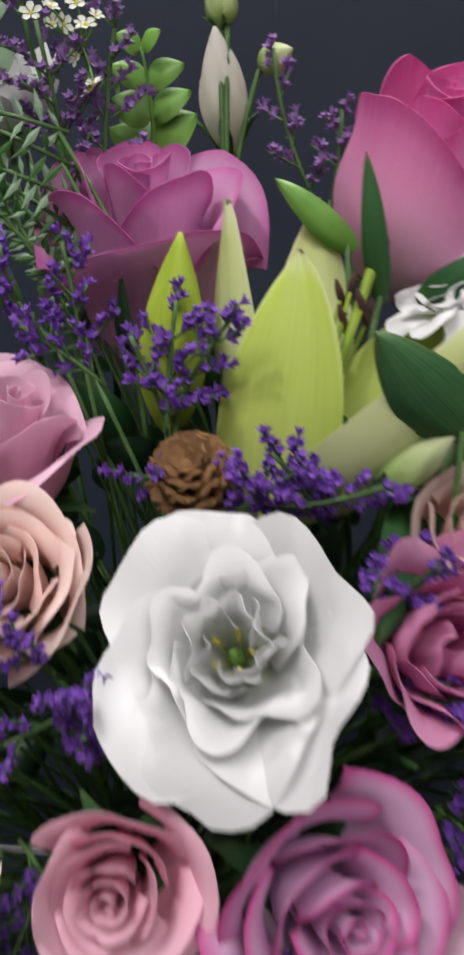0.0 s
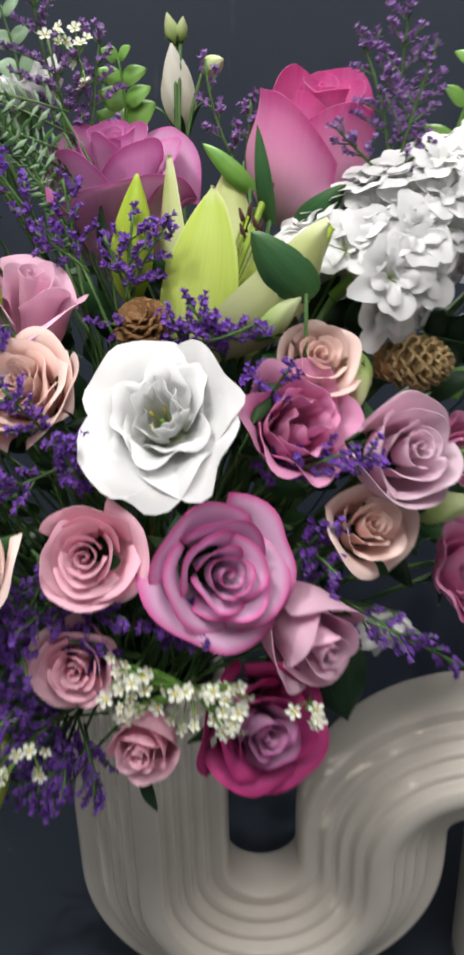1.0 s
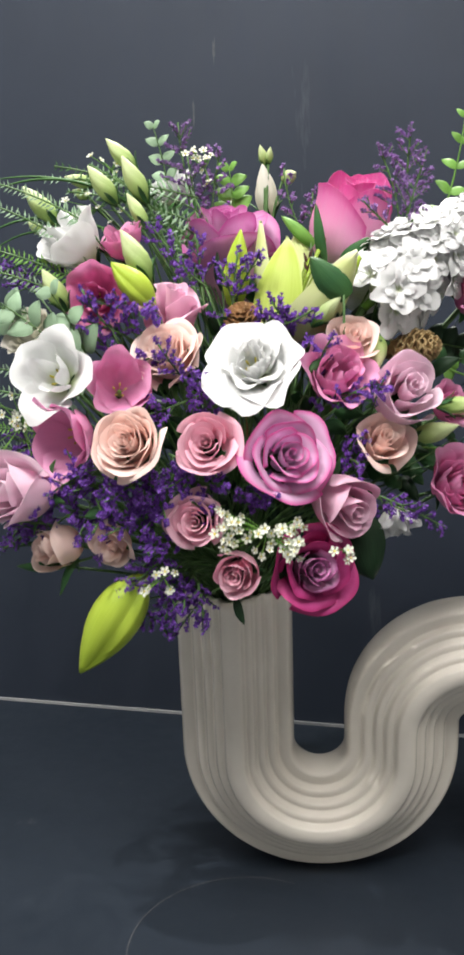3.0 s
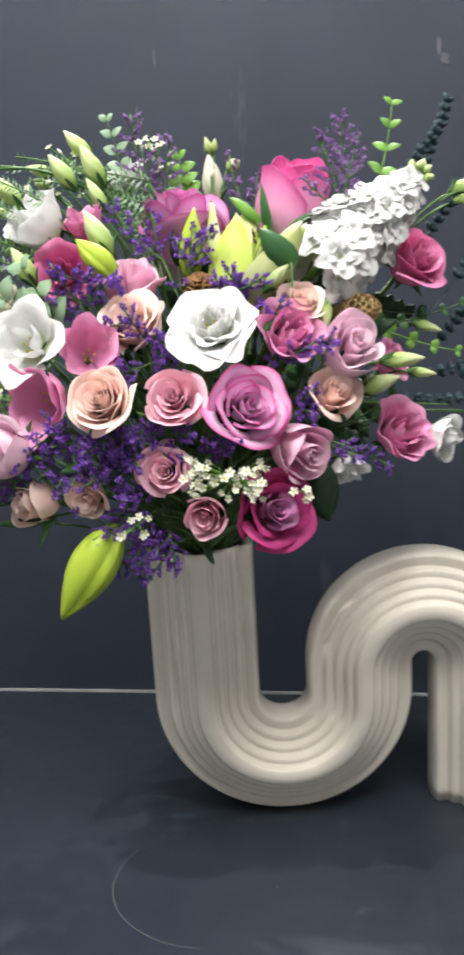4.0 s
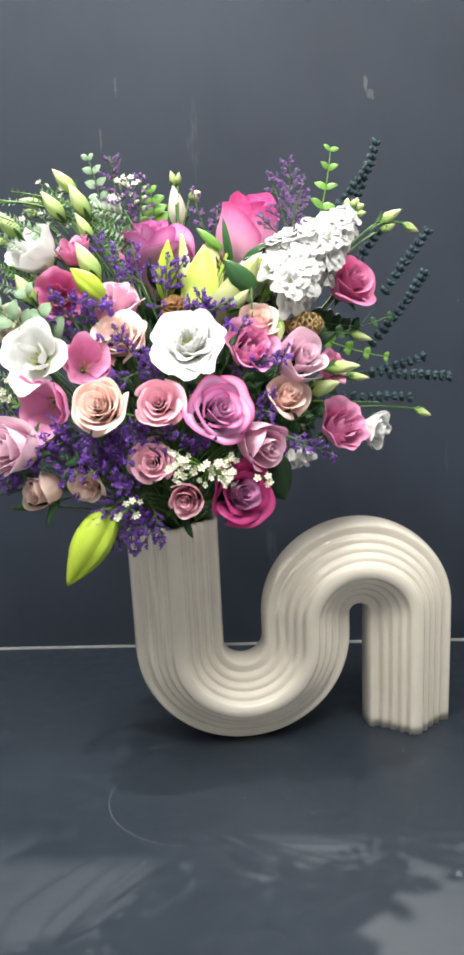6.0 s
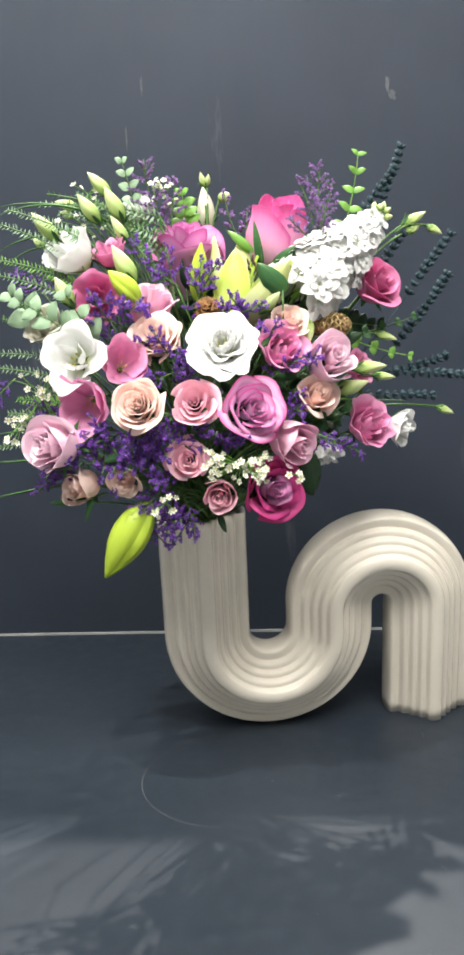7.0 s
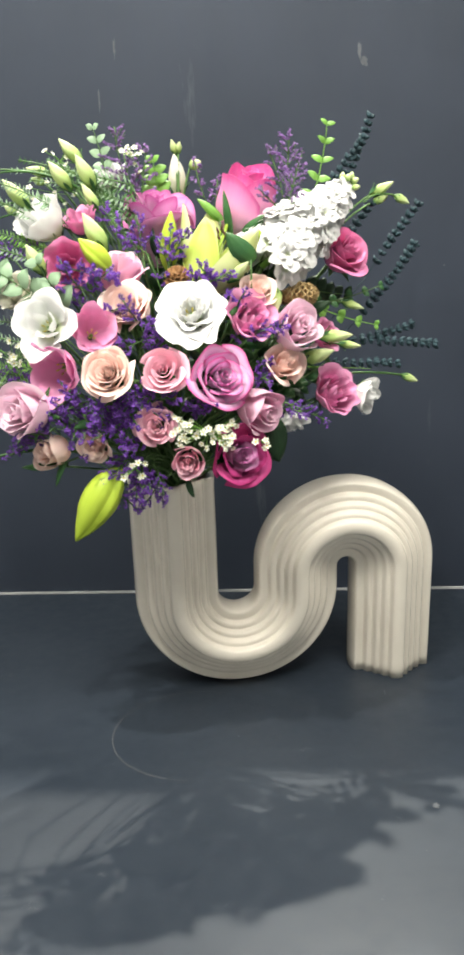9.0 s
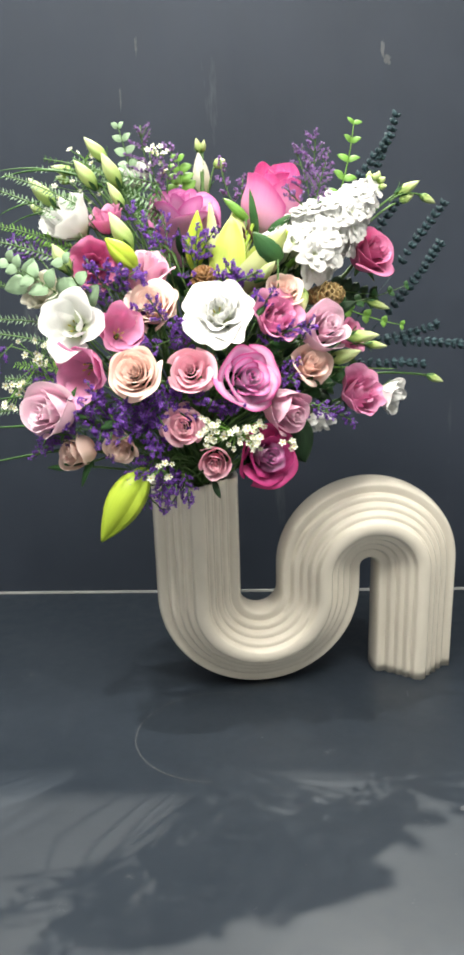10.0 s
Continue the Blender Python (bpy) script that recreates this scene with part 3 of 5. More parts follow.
rose((-0.2257, -0.0100, 0.3878), (-0.6, -0.75, 0.05), 0.0206, PEACH, "peach spray rose bud, barely open", openness=0.3, petals=13, tall=1.3, group="spray roses")
rose((-0.1703, -0.0100, 0.3920), (-0.2, -0.9, -0.2), 0.0219, PEACH, "peach spray rose behind purple sprigs", openness=0.5, petals=15, group="spray roses")
rose((-0.0963, -0.0100, 0.4150), (0.05, -0.97, 0.2), 0.0253, PINK, "dusty pink spray rose with a tight heart", openness=0.5, petals=17, group="spray roses")
rose((-0.0626, -0.0150, 0.3733), (0.0, -0.95, -0.05), 0.0199, PINK, "dusty pink spray rose bud over the vase rim", openness=0.3, petals=13, tall=1.2, group="spray roses")
rose((-0.0018, 0.0050, 0.3757), (0.5, -0.85, 0.12), 0.0391, MAGENTA, "deep magenta rose with a lilac heart", openness=0.6, petals=18, core=LAVENDER_DEEP)
rose((0.0250, 0.0200, 0.4250), (0.62, -0.72, -0.2), 0.0260, ROSE_PINK, "rosy pink rose, half closed", openness=0.3, petals=12, tall=1.3)
rose((0.0498, 0.0550, 0.4744), (0.4, -0.72, 0.5), 0.0275, PEACH, "pale peach spray rose with loose petals", openness=0.55, petals=14, group="spray roses", tall=1.2)
rose((0.0696, 0.0600, 0.5159), (0.40, -0.80, 0.42), 0.0298, PALE_PINK, "pale pink rose, half open beside a pine cone", openness=0.32, petals=13, tall=1.3)
rose((-0.1335, 0.0450, 0.5508), (-0.1, -0.8, 0.6), 0.0336, PEACH, "peach garden rose, open", openness=0.6, petals=24, group="spray roses")
rose((-0.1400, 0.0900, 0.5885), (0.25, -0.28, 0.92), 0.0329, ROSE_PINK, "rosy pink rose with a cupped bloom seen from the side", openness=0.45, petals=12, tall=1.35, lip=0.16)
rose((-0.1073, 0.1650, 0.6471), (0.05, -0.28, 0.95), 0.049, LAVENDER_DEEP, "dusty lavender rose, half open, seen from the side", openness=0.4, petals=15, tall=1.55, lip=0.16)
rose((0.0093, 0.2000, 0.6694), (0.16, -0.30, 0.94), 0.0385, HOT, "hot pink rose bud with pale petal bases", openness=0.1, petals=12, tall=1.35, lip=0.05, point=0.03)
rose((0.0205, 0.0850, 0.5578), (0.25, -0.75, 0.6), 0.0239, PEACH, "pale peach spray rose tucked under a leaf", openness=0.4, petals=14, group="spray roses")
rose((0.1308, 0.1750, 0.5965), (0.62, -0.62, 0.45), 0.035, MAUVE_RED, "deep mauve pink rose, open", openness=0.55, petals=15)

# ---- lisianthus ----
lisianthus((-0.0543, 0.0280, 0.5400), (0.0, -0.74, 0.67), 0.045, WHITE, "large white lisianthus bloom, open and layered", openness=0.8, whorls=3, count=6, ruffle=0.075, span=1.35, notch=0.03, point=0.1, tall=0.75)
lisianthus((-0.2180, -0.0050, 0.5351), (-0.15, -0.9, 0.35), 0.0394, WHITE, "white lisianthus bloom with a yellow heart", openness=0.65, whorls=2, count=4, point=0.12, ruffle=0.03, tall=1.1)
lisianthus((-0.2375, 0.0950, 0.6502), (-0.6, -0.4, 0.7), 0.0336, WHITE, "white lisianthus, half open cup", openness=0.3, whorls=2, count=5, tall=1.2)
lisianthus((-0.1703, 0.2000, 0.6996), (-0.1, -0.3, 0.95), 0.0263, WHITE, "white lisianthus behind purple sprigs", openness=0.35)
lisianthus((-0.2614, 0.0500, 0.5681), (-0.3, -0.7, 0.6), 0.0260, CREAM, "cream lisianthus behind eucalyptus leaves", openness=0.4)
lisianthus((0.1505, 0.1200, 0.4209), (0.8, -0.4, -0.35), 0.0246, WHITE, "small white lisianthus, seen from the side", openness=0.4)
lisianthus((0.0588, 0.0750, 0.3990), (0.3, -0.5, -0.75), 0.0215, WHITE, "white lisianthus hanging under the peach rose", openness=0.4)
lisianthus((0.0106, 0.0600, 0.5283), (0.5, -0.68, 0.52), 0.0362, MAUVE, "mauve lisianthus, open cup of folded petals", openness=0.5, whorls=3, tall=1.2)
lisianthus((0.1086, 0.1000, 0.4305), (0.55, -0.68, 0.45), 0.0338, MAUVE, "mauve lisianthus with ruffled petals", openness=0.5, whorls=3, tall=1.25)
lisianthus((0.0995, 0.1250, 0.4949), (0.6, -0.6, 0.4), 0.0217, MAUVE, "mauve lisianthus peeping out behind a rose", openness=0.4)
lisianthus((-0.2102, -0.0050, 0.4814), (-0.35, -0.8, -0.1), 0.0374, MAUVE, "mauve lisianthus, deep open cup", openness=0.38, whorls=1, count=5, point=0.22, ruffle=0.035, span=1.3, tall=1.2)
lisianthus((-0.1673, 0.0200, 0.5228), (0.35, -0.75, 0.35), 0.0287, MAUVE, "small mauve lisianthus cup", openness=0.35, whorls=1, count=5, point=0.22, ruffle=0.035, span=1.3, tall=1.2)
lisianthus((-0.2015, 0.0650, 0.5949), (0.15, -0.9, 0.1), 0.0320, MAUVE_RED, "deep mauve lisianthus with a yellow heart", openness=0.55, whorls=2, count=5)
lisianthus((-0.1930, 0.1100, 0.6452), (-0.2, -0.4, 0.85), 0.0229, MAUVE, "mauve lisianthus, half open", openness=0.3)


def smudge(at, wide, high, flat, label):
    """A thin pale smear on the wall or the table."""
    rng = next_rng()
    verts, faces = [Vector(at)], []
    n = 18
    for i in range(n):
        w = 6.283 * i / n
        r = rng.uniform(0.5, 1.1)
        a, c = wide * r * math.cos(w), high * r * math.sin(w)
        verts.append(Vector(at) + (Vector((a, c, 0)) if flat else Vector((a, 0, c))))
        faces.append((0, 1 + i, 1 + (i + 1) % n))
    tagged(new("scuff_mark", mesh_of("scuff_mark", verts, faces, CHALK)), label, "mark", "scuff marks", "structure")


SMEAR = "pale chalky smear rubbed on black paint"
smudge((0.168, WALL_Y - 0.0008, 0.872), 0.004, 0.016, False, SMEAR)
smudge((0.176, WALL_Y - 0.0008, 0.858), 0.006, 0.008, False, SMEAR)
smudge((-0.206, WALL_Y - 0.0008, 0.894), 0.002, 0.018, False, SMEAR)
smudge((-0.235, WALL_Y - 0.0008, 0.82), 0.002, 0.02, False, SMEAR)
smudge((0.30, WALL_Y - 0.0008, 0.55), 0.002, 0.002, False, SMEAR)
smudge((0.175, 0.135, 0.0006), 0.0015, 0.010, True, SMEAR)
smudge((0.035, -0.23, 0.0006), 0.0012, 0.0012, True, SMEAR)
smudge((0.19, -0.21, 0.0006), 0.0014, 0.0014, True, SMEAR)
smudge((0.21, -0.13, 0.0006), 0.004, 0.006, True, SMEAR)
smudge((-0.02, 0.02, 0.0006), 0.002, 0.002, True, SMEAR)


# ---- lilies ----
def lily():
    ob = thing("lily", "yellow-green lily opening among the roses, with dark anthers", "lily")
    root = Vector((-0.0457, 0.1000, 0.5519))
    ob.matrix_basis = Matrix.Translation(root)

    def tepal(tip, width, normal, bow=0.08, mat=LILY, shift=(0, 0, 0), fold=0.12):
        leaf("petal", root + Vector(shift), tip, width, normal, mat, owner=ob, bow=bow, fold=fold, thick=0.0010)

    tepal((-0.0420, 0.1180, 0.6456), 0.0222, (-0.1, -1, 0.15), 0.10, shift=(-0.004, -0.007, 0))
    tepal((-0.0697, 0.1350, 0.6609), 0.0125, (-0.55, -0.75, 0.1), 0.05, LILY_PALE, shift=(-0.010, 0.004, 0))
    tepal((-0.0396, 0.1650, 0.6581), 0.0200, (0.0, -1, 0.2), -0.05, LILY_PALE, shift=(0.002, 0.012, 0))
    tepal((0.0260, 0.0850, 0.6281), 0.0210, (0.35, -0.85, -0.3), 0.10, LILY_PALE, shift=(0.008, -0.004, 0), fold=0.16)
    tepal((0.0270, 0.0980, 0.6241), 0.0160, (0.7, -0.5, -0.5), 0.10, LILY_BUD, (0.010, 0.002, -0.002))
    tepal((0.0107, 0.1500, 0.6285), 0.0180, (0.1, -0.8, 0.5), -0.04, shift=(0.008, 0.010, 0))
    inv = ob.matrix_basis.inverted()
    top = Vector((-0.0157, 0.1500, 0.6386))
    pts = bend(root, (root + top) / 2 + Vector((0.004, 0, 0.01)), top)
    part("pistil", tube_mesh("pistil", pts + [top + Vector((0, 0, 0.002))], [0.002] * 7 + [0.0028, 0.0024], LILY_BUD), ob, "", inv)
    part("stigma", tube_mesh("stigma", [top + Vector((-0.003, 0, 0.001)), top + Vector((0, -0.001, 0.004)), top + Vector((0.004, 0, 0.003))], [0.0022, 0.0036, 0.0026], STIGMA), ob, "dull red stigma", inv)
    for k, end in enumerate(((-0.0283, 0.1420, 0.6240), (-0.0245, 0.1400, 0.6276), (-0.0202, 0.1350, 0.6218), (-0.0183, 0.1400, 0.6171), (-0.0269, 0.1350, 0.6162))):
        end = Vector(end)
        st = part("stamen", tube_mesh("stamen", bend(root, (root + end) / 2, end), [0.0008] * 8, LILY_BUD, 5), ob, "", inv)
        d = Vector((0.0035 * (k % 2 - 0.5), -0.002, 0.007))
        part("anther", tube_mesh("anther", [end - d, end - d * 0.4, end + d * 0.4, end + d], [0.0007, 0.0016, 0.0016, 0.0006], BROWN, 6), st, "dark brown anther")
    stem_to_mouth(ob, root, (0, -0.1, 1), 0.003)


lily()
flower_bud((-0.0882, 0.1080, 0.5809), (-0.0816, 0.1120, 0.6522), 0.0118, LILY_BUD, "closed yellow-green lily bud beside the rose", 0.3, 3, False, "lily bud", "lily_bud", belly=0.4, group="lily buds")
flower_bud((-0.1430, -0.0050, 0.3672), (-0.1967, -0.0300, 0.2856), 0.0204, LILY_BUD, "large closed lily bud hanging over the vase side", 0.3, 3, False, "lily bud", "lily_bud", belly=0.42, group="lily buds")
flower_bud((-0.1504, 0.0700, 0.5870), (-0.1851, 0.0600, 0.6259), 0.0121, LILY_BUD, "small yellow-green lily bud", 0.3, 3, False, "lily bud", "lily_bud", belly=0.45, group="lily buds")

# ---- lisianthus buds ----
BUD_LABEL = "pale green lisianthus bud, tightly furled"
flower_bud((-0.1962, 0.1700, 0.7127), (-0.2222, 0.1600, 0.7435), 0.0093, BUDGREEN, BUD_LABEL, root=(-0.1679, 0.1700, 0.6137))
flower_bud((-0.2065, 0.1400, 0.6810), (-0.2300, 0.1300, 0.7160), 0.0102, BUDGREEN, BUD_LABEL, root=(-0.1575, 0.1500, 0.6144))
flower_bud((-0.1773, 0.1400, 0.6813), (-0.1964, 0.1300, 0.7230), 0.0106, BUDGREEN, BUD_LABEL, root=(-0.1538, 0.1500, 0.6142))
flower_bud((-0.2386, 0.1700, 0.7027), (-0.2662, 0.1600, 0.7110), 0.0074, BUDGREEN, BUD_LABEL, root=(-0.1862, 0.1700, 0.6220))
flower_bud((-0.2463, 0.1700, 0.6913), (-0.2628, 0.1700, 0.6993), 0.0062, BUDGREEN, BUD_LABEL, root=(-0.1862, 0.1700, 0.6220))
flower_bud((-0.2490, 0.1000, 0.6618), (-0.2773, 0.0900, 0.6963), 0.0103, BUDGREEN, "pale green bud beginning to show white petals", root=(-0.1859, 0.1200, 0.6171))
flower_bud((-0.1582, 0.0850, 0.6081), (-0.1823, 0.0800, 0.6541), 0.0123, BUDGREEN, "plump pale green bud with a pink blush", root=(-0.1396, 0.1200, 0.5415))
flower_bud((-0.1702, 0.1200, 0.6561), (-0.1894, 0.1200, 0.6889), 0.0075, BUDGREEN, BUD_LABEL, root=(-0.1460, 0.1400, 0.5997))
flower_bud((-0.2285, 0.0600, 0.5857), (-0.2455, 0.0500, 0.6219), 0.0105, BUDGREEN, "green bud among eucalyptus leaves", root=(-0.1960, 0.1000, 0.5309))
flower_bud((-0.2690, 0.1100, 0.6552), (-0.2838, 0.1100, 0.6672), 0.0059, BUDGREEN, BUD_LABEL, root=(-0.2106, 0.1300, 0.6027))
flower_bud((-0.0878, 0.2700, 0.6681), (-0.0923, 0.2600, 0.7244), 0.0134, CREAM, "cream lisianthus bud, still furled", root=(-0.0836, 0.2400, 0.5907))
flower_bud((-0.0904, 0.2650, 0.7229), (-0.0945, 0.2600, 0.7429), 0.0054, BUDGREEN, BUD_LABEL, root=(-0.0878, 0.2450, 0.6619))
flower_bud((-0.0872, 0.2650, 0.7244), (-0.0837, 0.2600, 0.7402), 0.0046, BUDGREEN, BUD_LABEL, root=(-0.0862, 0.2450, 0.6619))
flower_bud((-0.0719, 0.2600, 0.7066), (-0.0561, 0.2500, 0.7134), 0.0083, BUDGREEN, BUD_LABEL, root=(-0.0838, 0.2500, 0.6539))
flower_bud((0.1639, 0.2400, 0.6613), (0.1957, 0.2500, 0.6771), 0.0074, BUDGREEN, BUD_LABEL, root=(0.1145, 0.2000, 0.6168))
flower_bud((0.1959, 0.2500, 0.6601), (0.2162, 0.2500, 0.6484), 0.0062, BUDGREEN, BUD_LABEL, root=(0.1552, 0.2300, 0.6526))
flower_bud((0.1678, 0.2400, 0.6520), (0.1882, 0.2500, 0.6604), 0.0070, BUDGREEN, BUD_LABEL, root=(0.1145, 0.2000, 0.6130))
flower_bud((0.0692, 0.0800, 0.4716), (0.1099, 0.0750, 0.4844), 0.0101, BUDGREEN, "pale yellow-green bud beside the peach rose", root=(0.0265, 0.1200, 0.4443))
flower_bud((0.0920, 0.1000, 0.4974), (0.1334, 0.1000, 0.4989), 0.0088, BUDGREEN, "pale green bud, pointed", root=(0.0423, 0.1400, 0.4713))
flower_bud((0.1166, 0.1200, 0.4860), (0.1443, 0.1200, 0.4820), 0.0056, BUDGREEN, BUD_LABEL, root=(0.0726, 0.1500, 0.4686))
flower_bud((0.1987, 0.1700, 0.4364), (0.2202, 0.1700, 0.4269), 0.0058, BUDGREEN, "small green bud on a long thin stalk", root=(0.0868, 0.1400, 0.4385))
flower_bud((0.1233, 0.1800, 0.5316), (0.1520, 0.1800, 0.5213), 0.0059, BUDGREEN, BUD_LABEL, root=(0.0746, 0.1800, 0.5114))
flower_bud((0.0399, 0.1000, 0.5595), (0.0419, 0.0850, 0.5306), 0.0095, BUDGREEN, "green bud lying against a pine cone", root=(0.0065, 0.1300, 0.5353))
flower_bud((-0.0136, 0.0850, 0.5686), (0.0116, 0.0800, 0.5923), 0.0079, BUDGREEN, "green bud under the lily", root=(-0.0298, 0.1200, 0.5377))


# ---- white stock ----
def stock():
    rng = next_rng()
    ob = thing("stock_flower", "white stock flower spike of many ruffled florets", "flower")
    low, high = Vector((0.0380, 0.1450, 0.5930)), Vector((0.1300, 0.1800, 0.6720))
    ob.matrix_basis = Matrix.Translation(low)
    inv = ob.matrix_basis.inverted()
    axis = (high - low)
    L = axis.length
    axis.normalize()
    part("stem", tube_mesh("stem", [low - axis * 0.02, (low + high) / 2, high], [0.004, 0.004, 0.002], LEAF_BRIGHT), ob, "", inv)
    # Added pale tube under the florets, lightens the dark gaps between them.
    part("core", tube_mesh("core", [low - axis * 0.004, low + axis * L * 0.2, low + axis * L * 0.6, low + axis * L * 0.9, high], [0.012, 0.022, 0.020, 0.011, 0.005], WHITE_SMALL, 10), ob, "pale green and white core added to lighten floret gaps", inv)
    meshes = []
    for k in range(4):
        vs, fs, at = [], [], []
        for ring, n in ((0, 5), (1, 4)):
            for i in range(n):
                v, f, a = cup_petal(rng, 6.283 * (i + 0.5 * ring) / n + rng.uniform(-0.25, 0.25), 0.38 - 0.18 * ring, 0.40 + 0.10 * ring, 0.78, flare=0.62 - 0.3 * ring,
                                    lip=0.10, ruffle=0.075, nu=11, nv=8, thick=0.012, base=0.12, notch=0.05)
                fs += [tuple(q + len(vs) for q in face) for face in f]
                vs += list(v)
                at += list(a)
        meshes.append(mesh_of("floret", vs, fs, WHITE, at))
    side = axis.cross(Vector((0, 1, 0))).normalized()
    up = axis.cross(side)
    n = 62
    for i in range(n):
        f = (i + 0.5) / n
        w = i * 2.4
        out = (side * math.cos(w) + up * math.sin(w))
        r = (0.036 * (1 - f ** 2.4) + 0.009) * rng.uniform(0.55, 0.85)
        p = low + axis * (L * (f * 1.02 - 0.06)) + out * r
        m = facing(p, out + axis * (0.1 + 0.6 * f) + Vector((0, -0.25, 0.25)), (0.0205 - 0.008 * f ** 2) * rng.uniform(0.88, 1.15), rng.uniform(0, 6))
        part("floret", meshes[i % 4], ob, "", inv @ m)
    for i in range(9):
        w = i * 2.4
        out = (side * math.cos(w) + up * math.sin(w))
        m = facing(high + axis * (0.002 + 0.001 * i) + out * (0.009 - 0.0009 * i), out + axis * 1.2, 0.011)
        part("bud", spindle(rng, 1.0, 0.36, BUDGREEN, 0.6, 4, nu=12, nv=8), ob, "pale green bud", inv @ m)
    stem_to_mouth(ob, low - axis * 0.02, axis, 0.003)


stock()


# ---- pine cones ----
def pine_cone(at, axis, length, radius, mat, label, scales=70):
    rng = next_rng()
    ob = thing("pine_cone", label, "pine cone", "pine cones")
    ob.matrix_basis = facing(Vector(at) - Vector(axis).normalized() * length / 2, axis)
    part("core", tube_mesh("core", [(0, 0, 0), (0, 0, length * 0.3), (0, 0, length * 0.7), (0, 0, length)], [radius * 0.4, radius * 0.6, radius * 0.45, radius * 0.1], CONE_BROWN, 8), ob)
    s, h = np.meshgrid(np.linspace(-1, 1, 5), np.linspace(0, 1, 5))
    w = 0.42 * np.sin(np.clip(h * 0.75 + 0.18, 0, 1) * math.pi) ** 0.7
    pts = np.stack([h, s * w, 0.32 * h ** 2 - 0.10 * s ** 2 * h], axis=2)
    v, f, a = sheet(pts, petal_attr(h, s), 0.10)
    me = mesh_of("scale", v, f, mat, a)
    for i in range(scales):
        q = (i + 0.5) / scales
        r = radius * (math.sin(min(q * 1.25 + 0.22, 1) * math.pi * 0.5) if q < 0.45 else math.cos((q - 0.45) / 0.55 * 1.25))
        m = Matrix.Translation((0, 0, length * q * 0.95)) @ Matrix.Rotation(i * 2.4, 4, "Z") @ Matrix.Rotation(-0.5 * q - rng.uniform(0, 0.2), 4, "Y") @ Matrix.Diagonal((r, r * 0.9, r * 0.9, 1))
        part("scale", me, ob, "", m)
    stem_to_mouth(ob, Vector(at) - Vector(axis).normalized() * length / 2, axis, 0.0016, CONE_BROWN)


pine_cone((0.0673, 0.1300, 0.5452), (0.92, -0.35, 0.12), 0.050, 0.0190, CONE_TAN, "open tan pine cone wired among the roses", 90)
pine_cone((-0.0741, 0.0850, 0.5700), (-0.1, -0.65, 0.75), 0.034, 0.0185, CONE_BROWN, "small glossy brown cone with flared scales", 60)


# ---- purple sea lavender ----
def floret_shape(rng, at, axis, size, verts, faces):
    """A tiny papery trumpet with five lobes."""
    axis = axis.normalized()
    a = axis.orthogonal().normalized()
    b = axis.cross(a)
    k = len(verts)
    verts.append(at)
    w0 = rng.uniform(0, 6.28)
    for i in range(10):
        w = w0 + i * 0.6283
        r, h = (0.62, 1.0) if i % 2 else (0.36, 0.72)
        verts.append(at + (a * math.cos(w) + b * math.sin(w)) * size * r * rng.uniform(0.8, 1.2) + axis * size * h)
    for i in range(10):
        faces.append((k, k + 1 + i, k + 1 + (i + 1) % 10))
    verts.append(at + axis * size * 0.55)
    for i in range(10):
        faces.append((k + 11, k + 1 + (i + 1) % 10, k + 1 + i))


